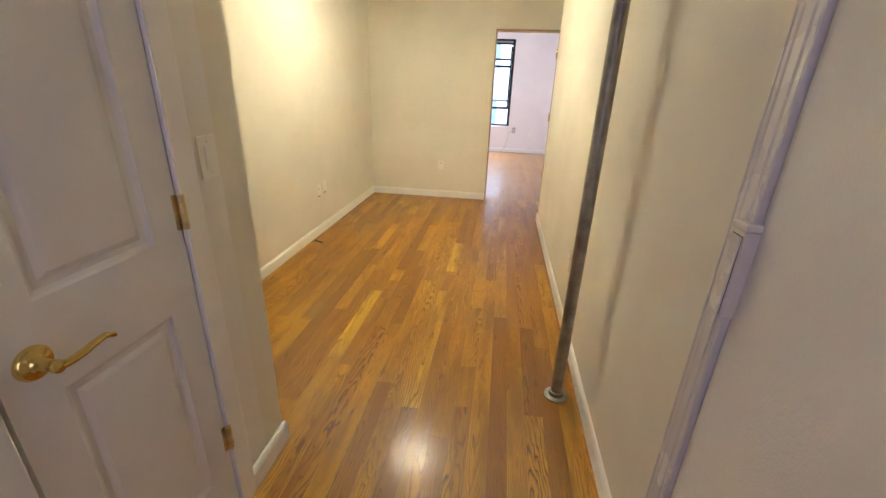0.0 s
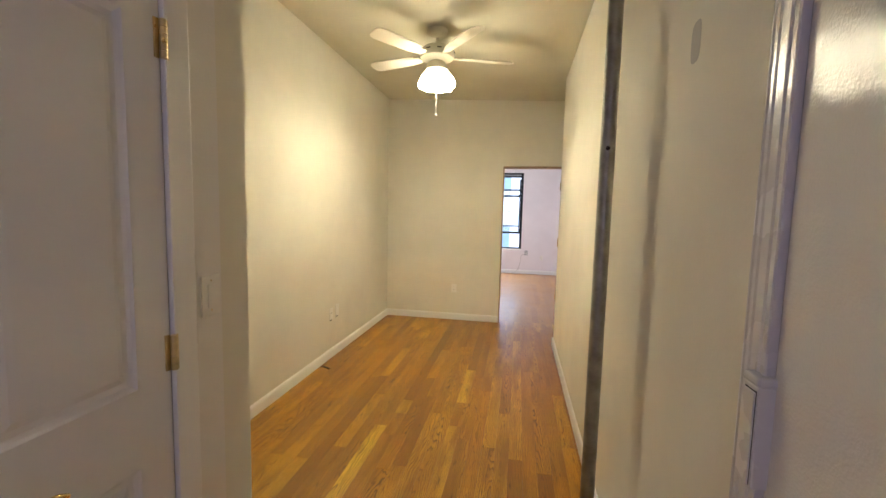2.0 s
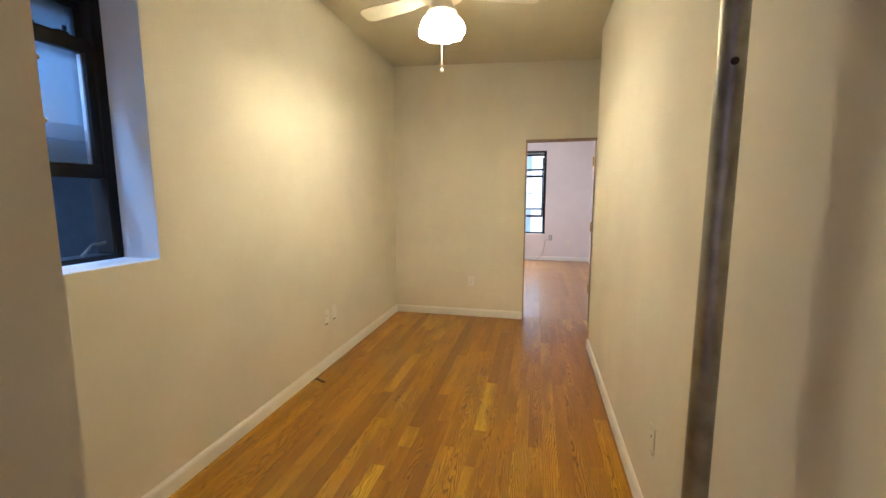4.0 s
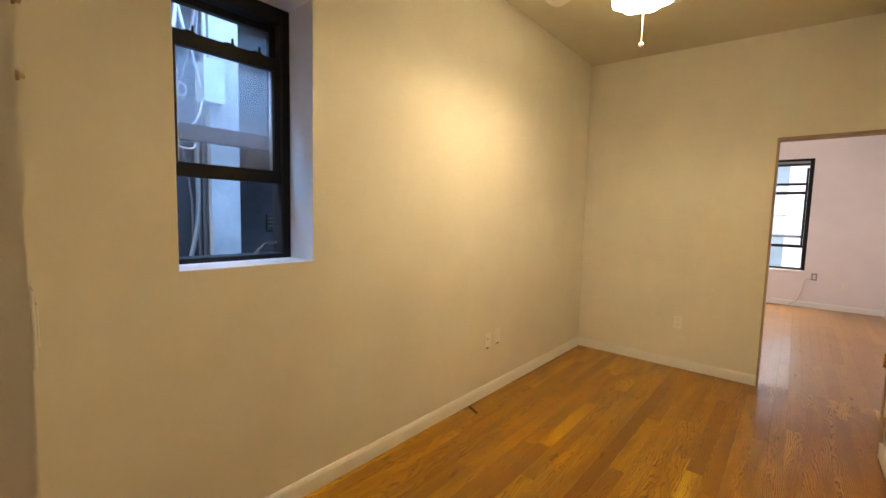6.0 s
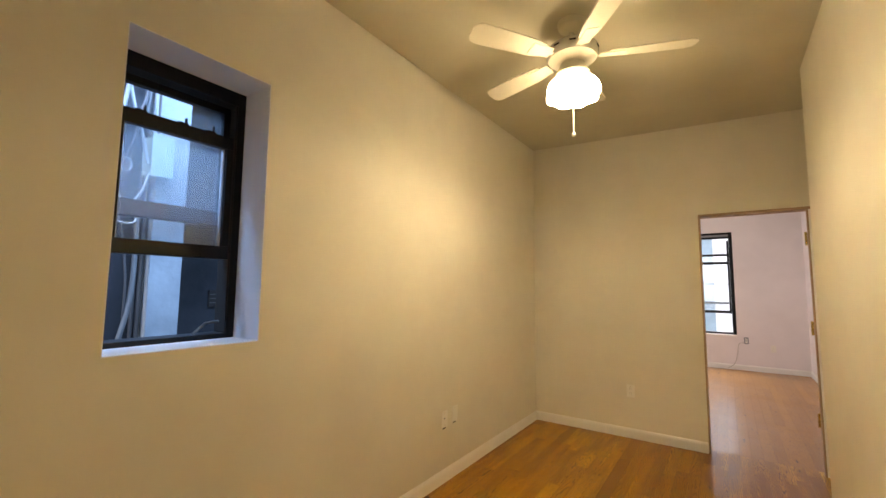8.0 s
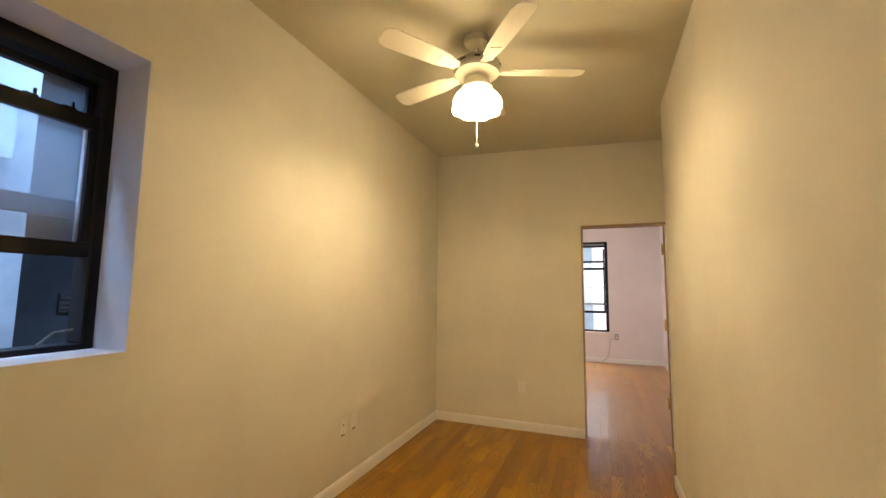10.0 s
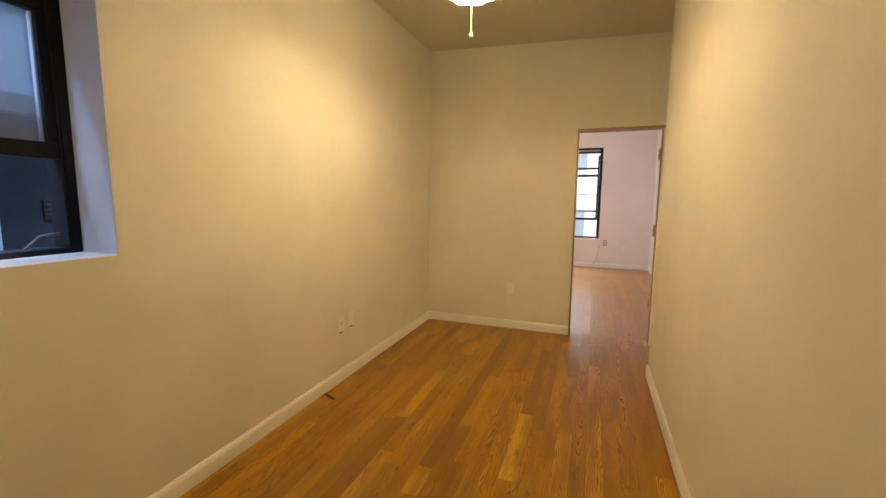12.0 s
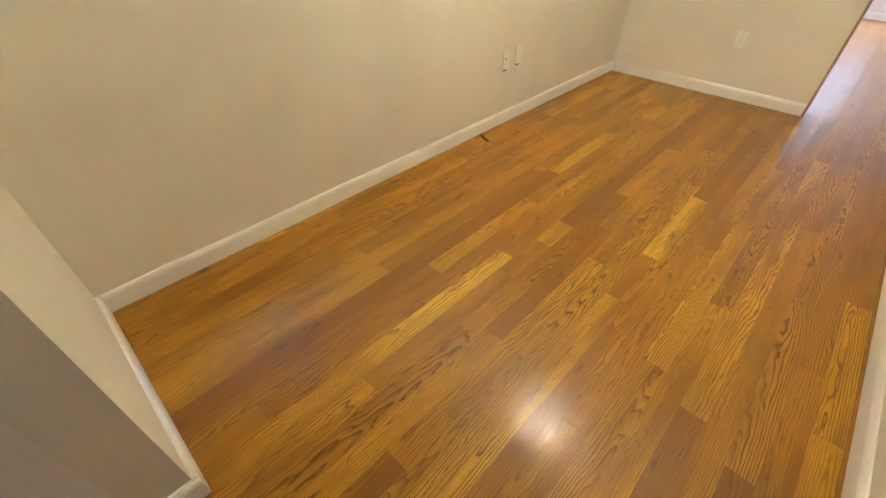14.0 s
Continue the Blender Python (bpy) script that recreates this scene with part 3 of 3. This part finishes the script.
loops = [[bm.verts.new((x, y * 1.09, z)) for x, y in prof] for z in (0.001, 2.15)]
for i in range(len(prof)):
    j = (i + 1) % len(prof)
    bm.faces.new((loops[0][i], loops[0][j], loops[1][j], loops[1][i]))
bm.faces.new(loops[0]), bm.faces.new(loops[1][::-1])
bmesh.ops.recalc_face_normals(bm, faces=bm.faces)
part("casing", bm, casing_paint, ec)
part("casing", boxes((-0.022, 0.0, -0.895, -0.001, 2.06, 2.15), bevel=0.004), door_paint, ec)
part("casing", boxes((-0.022, 0.0, -1.00, -0.895, 0.001, 2.15), bevel=0.004), door_paint, ec)
sb = part("strike_box", boxes((-0.0300, 0.010, -0.0130, 0.0300, 0.992, 1.172), bevel=0.004), casing_paint, ec, "white painted surface lock strike box")
part("cover", boxes((-0.0335, -0.0295, -0.0075, 0.0290, 0.997, 1.160), bevel=0.0015), casing_paint, sb)
part("seam", boxes((-0.0309, -0.0296, -0.0085, -0.0076, 0.999, 1.164), (-0.0309, -0.0296, -0.0075, 0.026, 1.1608, 1.1625)), dark_slot_shade, sb, "dark seam round the cover")
part("cap", boxes((-0.0335, 0.010, -0.0150, 0.0330, 1.172, 1.188), bevel=0.005), casing_paint, sb)
entry = thing("door_2", (RIGHT - 0.003, EY - 0.002, 0.008), "glossy white painted flat entry door, nearly closed", "door", turn=-4.6, kind="structure")
part("leaf", boxes((0.0, 0.044, -0.875, -0.002, 0, 2.04), bevel=0.003), gloss_paint, entry)

# steel pole by the wall
pole = thing("metal_pole", (2.07, -3.742, 0), "grey steel pole from floor to ceiling by the wall", "pole")
part("tube", lathe([(0.027, 0.004), (0.027, 2.864)], 28), pole_metal, pole, smooth=True)
part("floor_flange", lathe([(0.056, 0.001), (0.057, 0.006), (0.050, 0.010), (0.036, 0.013), (0.033, 0.030), (0.028, 0.033)], 28), chrome, pole, "round steel floor flange", True)
part("ceiling_flange", moved(lathe([(0.028, -0.03), (0.033, -0.028), (0.036, -0.012), (0.055, -0.004), (0.055, 0.0)], 28), pose(0, 0, 2.862)), chrome, pole, smooth=True)
part("screw", moved(lathe([(0.008, 0), (0.008, 0.003), (0.004, 0.006)], 12), Matrix.Translation((-0.004, -0.0262, 1.70)) @ Euler((radians(90), 0, 0)).to_matrix().to_4x4()), dark_slot_shade, pole, "dark screw head")


# ---------------------------------------------------------------- sockets and switches
def wall_plate(name, place, turn, label, category, style, group="", skin=None):
    """Face towards -y at turn 0."""
    t = thing(name, place, label, category, group, turn)
    part("plate", boxes((-0.035, 0.035, -0.006, 0.0, -0.0575, 0.0575), bevel=0.0025), skin or plastic, t)
    if style == "duplex":
        for z in (-0.02, 0.02):
            s = part("socket", boxes((-0.017, 0.017, -0.0085, -0.006, z - 0.0145, z + 0.0145), bevel=0.001), plastic, t)
            part("slot", boxes((-0.0075, -0.0055, -0.009, -0.0083, z - 0.002, z + 0.007)), dark_slot_shade, s)
            part("slot", boxes((0.0055, 0.0075, -0.009, -0.0083, z - 0.002, z + 0.007)), dark_slot_shade, s)
    elif style == "rocker":
        part("rocker", boxes((-0.0165, 0.0165, -0.0105, -0.006, -0.033, 0.033), bevel=0.0025), plastic, t)
    elif style == "jack":
        part("jack", moved(lathe([(0.0055, 0), (0.0055, 0.001), (0.004, 0.0012)], 12), Matrix.Translation((-0.004, -0.006, 0.008)) @ Euler((radians(90), 0, 0)).to_matrix().to_4x4()), dark_slot_shade, t, "dark round jack opening")
    if style in ("jack", "blank"):
        # thin dark strip that draws the shadow below the plate's lower edge
        part("bottom_shade", boxes((-0.022, 0.018, -0.0016, -0.0002, -0.0675, -0.0578)), dark_slot_shade, t, "dark strip for the shadow under the plate")
    for z in (-0.042, 0.042):
        part("screw", moved(lathe([(0.003, 0), (0.002, 0.001)], 8), Matrix.Translation((0, -0.006, z)) @ Euler((radians(90), 0, 0)).to_matrix().to_4x4()), old_brass, t)
    return t


wall_plate("outlet", (0.93, FAR, 0.43), 0, "ivory duplex outlet low on the wall", "outlet", "duplex")
wall_plate("phone_jack", (WEST, -1.735, 0.435), 90, "ivory jack plate with a dark round hole", "wall plate", "jack")
wall_plate("blank_plate", (WEST, -1.60, 0.445), 90, "ivory blank plate beside the jack plate", "wall plate", "blank")
wall_plate("wall_jack", (RIGHT, -2.985, 0.42), -90, "painted-over jack plate with a dark hole near the pole", "wall plate", "jack", skin=wall_paint)
wall_plate("light_switch", (HALL, -4.388, 1.20), 90, "white rocker light switch beside the closet door", "switch", "rocker")
wall_plate("outlet", (1.965, R2_FAR, 0.51), 0, "grey-smudged outlet under the bedroom window", "outlet", "duplex", skin=meter_grey)
wall_plate("outlet", (2.33, R2_FAR, 0.40), 0, "white outlet on the bedroom wall", "outlet", "duplex")
cord = curve_points([(1.94, R2_FAR - 0.012, 0.47), (1.86, R2_FAR - 0.02, 0.45), (1.83, R2_FAR - 0.02, 0.28), (1.78, R2_FAR - 0.025, 0.10), (1.68, R2_FAR - 0.03, 0.02)], 8)
solid("cord", tube(cord, 0.005, 6), plain_grey, "thin grey cord hanging from the bedroom outlet", "cable", "", True)
solid("wood_splinter", moved(boxes((-0.011, 0.011, -0.055, 0.055, 0.0, 0.007), bevel=0.003), pose(0.065, -2.0, 0.0005, 0, 0, 66)), dark_wood,
      "dark sliver of wood on the floor by the baseboard", "debris", "")

for z in (1.555, 1.655):
    wp = thing("wall_anchor", (0.888, CORNER, z), "small brown screw anchor at the wall corner", "anchor", "screw anchors at the wall corner")
    part("collar", moved(lathe([(0.007, 0), (0.007, 0.004), (0.004, 0.006)], 12), Euler((radians(-90), 0, 0)).to_matrix().to_4x4()), raw_edge, wp)
    part("screw", moved(lathe([(0.0035, 0.005), (0.004, 0.010), (0.002, 0.011)], 10), Euler((radians(-90), 0, 0)).to_matrix().to_4x4()), old_brass, wp)
wall_plate("light_switch", (0.862, CORNER, 1.20), 180, "ivory rocker switch at the edge of the wall return", "switch", "rocker")
# rounded grey patch, darker than the wall round it
patch = bmesh.new()
rim = [(math.copysign(abs(math.cos(q)) ** 0.55, math.cos(q)) * 0.031, math.copysign(abs(math.sin(q)) ** 0.55, math.sin(q)) * 0.056) for q in [2 * math.pi * k / 32 for k in range(32)]]
inner, outer = ([patch.verts.new((d, y * f, z * f)) for y, z in rim] for d, f in ((-0.0009, 0.9), (0.001, 1.0)))
patch.faces.new(inner)
for k in range(32):
    patch.faces.new((inner[k], inner[(k + 1) % 32], outer[(k + 1) % 32], outer[k]))
bmesh.ops.recalc_face_normals(patch, faces=patch.faces)
solid("grey_wall_patch", moved(patch, pose(RIGHT, -4.19, 1.905)), plain_grey,
      "smooth grey rounded patch on the hall wall", "patch", "")

# ---------------------------------------------------------------- ceiling fan
FX, FY = 1.056, -2.05
fan = thing("ceiling_fan", (FX, FY, 2.898), "white five-blade ceiling fan with a lit scalloped glass shade", "ceiling fan")
part("canopy", lathe([(0.078, 0.0), (0.080, -0.010), (0.072, -0.036), (0.045, -0.056), (0.016, -0.062)], 28), fan_white, fan, smooth=True)
part("downrod", lathe([(0.013, -0.05), (0.013, -0.14)], 16), fan_white, fan, smooth=True)
mot = part("motor_housing", lathe([(0.02, -0.118), (0.055, -0.124), (0.105, -0.138), (0.136, -0.160), (0.142, -0.196), (0.130, -0.222), (0.085, -0.240), (0.05, -0.245)], 36), fan_white, fan, smooth=True)
for i in range(10):
    q = 2 * math.pi * i / 10
    part("vent", moved(boxes((-0.017, 0.017, -0.001, 0.003, -0.004, 0.004), bevel=0.001), Matrix.Translation((0.1405 * math.cos(q), 0.1405 * math.sin(q), -0.182)) @ pose(0, 0, 0, 0, 0, math.degrees(q) - 90)), dark_slot_shade, mot)
for i in range(5):
    turn = pose(0, 0, 0, 0, 0, 20 + 72 * i)
    bm = bmesh.new()
    pts = [(0.20, 0.045), (0.26, 0.056), (0.45, 0.064), (0.58, 0.066), (0.615, 0.055), (0.63, 0.03)]
    ring = pts + [(x, -y) for x, y in reversed(pts)]
    v0 = [bm.verts.new((x, y, 0)) for x, y in ring]
    v1 = [bm.verts.new((x, y, 0.006)) for x, y in ring]
    bm.faces.new(v0[::-1]), bm.faces.new(v1)
    for k in range(len(ring)):
        bm.faces.new((v0[k], v0[(k + 1) % len(ring)], v1[(k + 1) % len(ring)], v1[k]))
    bl = part("blade", moved(bm, turn @ pose(0, 0, -0.212, 12, 0, 0)), fan_white, fan)
    part("blade_iron", moved(boxes((0.09, 0.15, -0.012, 0.012, -0.004, 0.004), (0.145, 0.275, -0.036, 0.036, -0.0045, -0.0005), bevel=0.0015), turn @ pose(0, 0, -0.212, 12, 0, 0)), fan_white, bl)
part("light_fitter", lathe([(0.05, -0.242), (0.070, -0.256), (0.078, -0.290), (0.092, -0.304), (0.096, -0.314), (0.080, -0.319)], 36), fan_white, fan, smooth=True)
part("glass_shade", lathe([(0.070, -0.334), (0.062, -0.322), (0.088, -0.327), (0.114, -0.350), (0.134, -0.382), (0.143, -0.412), (0.142, -0.436), (0.137, -0.448), (0.133, -0.449),
     (0.136, -0.434), (0.136, -0.412), (0.128, -0.386), (0.108, -0.355), (0.080, -0.334)], 80, 0.060, 8), shade_glow, fan, "glowing scalloped frosted glass shade, open below", True)
for k in range(3):
    q = radians(40 + 120 * k)
    part("bulb", moved(lathe([(0.004, 0.03), (0.014, 0.03), (0.016, 0.012), (0.028, -0.012), (0.030, -0.026), (0.024, -0.042), (0.010, -0.050), (0.002, -0.051)], 18),
         pose(0.064 * math.cos(q), 0.064 * math.sin(q), -0.388)), bulb_glow, fan, "lit white bulb", True)
ch = part("pull_chain", tube([(0, 0, -0.322), (0, 0, -0.648)], 0.0022, 6), plastic, fan)
part("chain_ball", moved(lathe([(0.001, -0.013), (0.009, -0.009), (0.0125, 0), (0.009, 0.009), (0.001, 0.013)], 14), pose(0, 0, -0.658)), plastic, ch, "white pull knob", True)

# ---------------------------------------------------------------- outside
solid("shaft_wall_dark", boxes((-3.2, -3.0, -3.1, 2.0, -3.0, 3.3), (-3.2, -1.55, -2.925, 2.0, 3.0, 3.3), (-3.0, -1.75, -3.1, -2.925, -3.0, 3.3)), stucco_shaded, "stucco recess across the air shaft, its shade in the colour", "wall")
solid("shaft_wall_pale", boxes((-1.75, -1.49, -3.125, -2.925, -3.0, 4.6), bevel=0.006), stucco_pale, "pale weathered pilaster in the air shaft", "wall")
solid("shaft_wall_south", boxes((-1.75, -1.62, -6.0, -3.125, -3.0, 4.6)), stucco_deep_shade, "stucco wall behind the cables, its shade in the colour", "wall")


def shaft_cable(points, r, mat, label, name="cable"):
    solid(name, tube(curve_points(points, 10), r, 8), mat, label, "cable", "", True, "cables in the air shaft")


for y, r in ((-3.150, 0.016), (-3.185, 0.012)):
    solid("conduit", tube([(-1.56, y, -3.0), (-1.56, y, 2.13)], r, 12), conduit_grey, "grey weathered steel conduit running up the shaft wall", "conduit", "", True, "conduits in the air shaft")
shaft_cable([(-1.5, -3.215, 1.84), (-1.48, -3.218, 1.60), (-1.47, -3.222, 1.40), (-1.46, -3.245, 1.20), (-1.45, -3.30, 0.95), (-1.45, -3.36, 0.60), (-1.5, -3.38, -0.5)], 0.015, cable_grey, "thick grey cable bending down the shaft wall")
shaft_cable([(-1.5, -3.215, 1.83), (-1.46, -3.25, 1.79), (-1.45, -3.30, 1.78), (-1.5, -3.37, 1.81)], 0.006, cable_pale, "thin pale cable looped across the shaft wall")
shaft_cable([(-1.5, -3.35, 1.95), (-1.47, -3.30, 1.72), (-1.46, -3.275, 1.52), (-1.46, -3.262, 1.30), (-1.48, -3.268, 0.6)], 0.007, cable_dark, "thin dark cable hanging in the air shaft")
shaft_cable([(-1.5, -3.34, 1.97), (-1.45, -3.28, 1.92), (-1.44, -3.22, 2.00), (-1.46, -3.18, 2.13)], 0.008, cable_pale, "pale cable curving under the meter box")
shaft_cable([(-1.5, -3.36, 3.0), (-1.46, -3.30, 2.62), (-1.45, -3.24, 2.40), (-1.46, -3.19, 2.20)], 0.010, cable_pale, "pale cable slanting into the meter box")
shaft_cable([(-1.5, -3.20, 3.1), (-1.46, -3.22, 2.70), (-1.45, -3.26, 2.50), (-1.45, -3.28, 2.34), (-1.48, -3.34, 2.10)], 0.012, cable_dark, "dark cable hanging beside the meter box")
shaft_cable([(-1.5, -3.165, 3.2), (-1.48, -3.160, 2.8), (-1.48, -3.155, 2.40)], 0.013, cable_pale, "pale cable dropping into the meter box")
shaft_cable([(-1.5, -3.195, 3.2), (-1.47, -3.20, 2.75), (-1.46, -3.215, 2.50), (-1.46, -3.18, 2.38)], 0.009, cable_grey, "grey cable dropping into the meter box")
shaft_cable([(-1.5, -3.30, 3.2), (-1.46, -3.33, 2.7), (-1.45, -3.36, 2.45), (-1.46, -3.34, 2.25)], 0.012, cable_pale, "pale cable at the corner of the shaft")
loop = [(-1.45, -3.315 + 0.032 * math.cos(q), 2.165 + 0.045 * math.sin(q)) for q in [2 * math.pi * k / 20 for k in range(21)]]
solid("cable", tube(loop, 0.006, 6), cable_pale, "coiled loop of pale cable on the shaft wall", "cable", "", True, "cables in the air shaft")
mb = thing("meter_box", (-1.55, -3.108, 2.125), "faded green-grey metal service box on the shaft wall", "service box")
part("body", boxes((-0.07, 0.10, -0.065, 0.062, 0.0, 0.28), bevel=0.006), meter_green, mb)
part("lid", boxes((0.10, 0.112, -0.070, 0.067, -0.006, 0.288), bevel=0.004), meter_green, mb)
sv = thing("shaft_vent", (-3.0, -1.94, 1.24), "dark small vent on the recess wall of the shaft", "vent")
part("frame", boxes((0.0, 0.03, -0.066, 0.066, -0.09, 0.09), bevel=0.004), dark_slot_shade, sv)
for z in (-0.045, 0.0, 0.045):
    part("slat", boxes((0.025, 0.04, -0.055, 0.055, z - 0.006, z + 0.004), bevel=0.001), cable_dark, sv)
solid("shaft_end_wall", boxes((-1.75, -0.36, -6.1, -6.0, -3.0, 3.6), (-3.2, -0.36, 2.0, 2.1, -3.0, 3.6)), stucco_shaded, "end wall of the air shaft, its shade in the colour", "wall")
solid("ground", boxes((-60, 60, -60, 80, -3.2, -3.0)), asphalt, "grey concrete ground far below the window", "ground")
fac = thing("building", (1.0, 12.0, -3.0), "pale rendered building across the yard", "building", kind="")
part("wall", boxes((-9, 9, 0, 0.4, 0, 9.5)), facade_paint, fac)
part("pilaster", boxes((-0.6, 0.40, -0.25, 0.0, 0, 9.5)), pilaster_blue, fac)

# ---------------------------------------------------------------- floor planks
PITCH, START = 0.0818, 1.012 - 13 * 0.0818
solid_floor = solid("floor", boxes((-0.05, 2.5, -4.36, 0.09, -0.10, -0.0165), (0.0, 2.62, -5.88, -4.36, -0.10, -0.0165), (0.8, 2.4, BACK, -5.88, -0.10, -0.0165), (R2_LEFT, R2_RIGHT, 0.09, R2_FAR, -0.10, -0.0165)), joint_dirt,
                    "varnished honey oak strip floor", "floor")
LENGTHS = [0.75, 0.95, 1.2, 1.5, 1.9, 2.3]


def plank_mesh(w, l):
    bm = bmesh.new()
    e = 0.0004
    for z, ins in ((-0.016, 0.0), (-0.0005, 0.0), (0.0, e)):
        for x, y in ((ins, ins), (w - ins, ins), (w - ins, l - ins), (ins, l - ins)):
            bm.verts.new((x, y, z))
    bm.verts.ensure_lookup_table()
    v = bm.verts
    for r in (0, 4):
        for i in range(4):
            j = (i + 1) % 4
            bm.faces.new((v[r + i], v[r + j], v[r + 4 + j], v[r + 4 + i]))
    bm.faces.new((v[8], v[9], v[10], v[11]))
    return bm


shared = {}


def plank(x0, x1, y0, y1, tone):
    key = (round(x1 - x0, 4), round(y1 - y0, 3))
    if key not in shared:
        shared[key] = mesh_of("plank", plank_mesh(key[0] - 0.0003, key[1] - 0.0003), oak_piece)
    ob = new("plank", shared[key])
    ob.parent = solid_floor
    ob.location = (x0 + 0.00015, y0 + 0.00015, 0)
    ob.color = (1, 1, 1, tone)


# boards whose tone stands out: column, start, end, tone
KNOWN = {11: [(-3.66, -2.845, 0.95)], 17: [(-2.40, -1.735, 0.97)], 13: [(-2.92, -2.0, 0.20)], 12: [(-2.66, -2.45, 0.88), (-3.70, -2.95, 0.40)],
         20: [(-3.60, -2.955, 0.58)], 15: [(-3.60, -2.60, 0.62)], 18: [(-2.9, -1.9, 0.42)], 14: [(-3.25, -2.35, 0.22)]}
rng = random.Random(7)
for c in range(0, 30):
    x0, x1 = max(START + c * PITCH, 0.001), min(START + (c + 1) * PITCH, 2.379)
    if x1 - x0 < 0.01:
        continue
    y = BACK + rng.choice((0.0, 0.15, 0.3, 0.45)) - 0.4
    fixed = sorted(KNOWN.get(c, []))
    while y < 0.10:
        hit = next((k for k in fixed if y <= k[0] + 1e-6), None)
        if hit and abs(y - hit[0]) < 1e-6:
            plank(x0, x1, hit[0], hit[1], hit[2])
            y = hit[1]
            fixed.remove(hit)
            continue
        l = rng.choice(LENGTHS)
        end = y + l
        if hit and end > hit[0] - 0.2:
            end = hit[0]
        end = min(end, 0.10)
        south = BACK if x1 > 0.9 else CORNER - 0.1
        if end > south + 0.01:
            plank(x0, x1, max(y, south), end, min(1, max(0, rng.gauss(0.45, 0.165))))
        y = end
bm = bmesh.new()
for c in range(-5, 35):
    x0, x1 = max(START + c * PITCH, R2_LEFT + 0.001), min(START + (c + 1) * PITCH, R2_RIGHT - 0.001)
    if x1 - x0 < 0.01:
        continue
    y = 0.10
    while y < R2_FAR:
        end = min(y + rng.choice(LENGTHS), R2_FAR)
        pl = plank_mesh(x1 - x0 - 0.0003, end - y - 0.0003)
        bmesh.ops.translate(pl, vec=(x0, y, 0), verts=pl.verts)
        me = bpy.data.meshes.new("tmp")
        pl.to_mesh(me)
        pl.free()
        bm.from_mesh(me)
        bpy.data.meshes.remove(me)
        y = end
far_floor = part("bedroom_planks", bm, oak_rest, solid_floor, "oak strip boards of the bedroom floor")
far_floor["kind"] = "stuff"
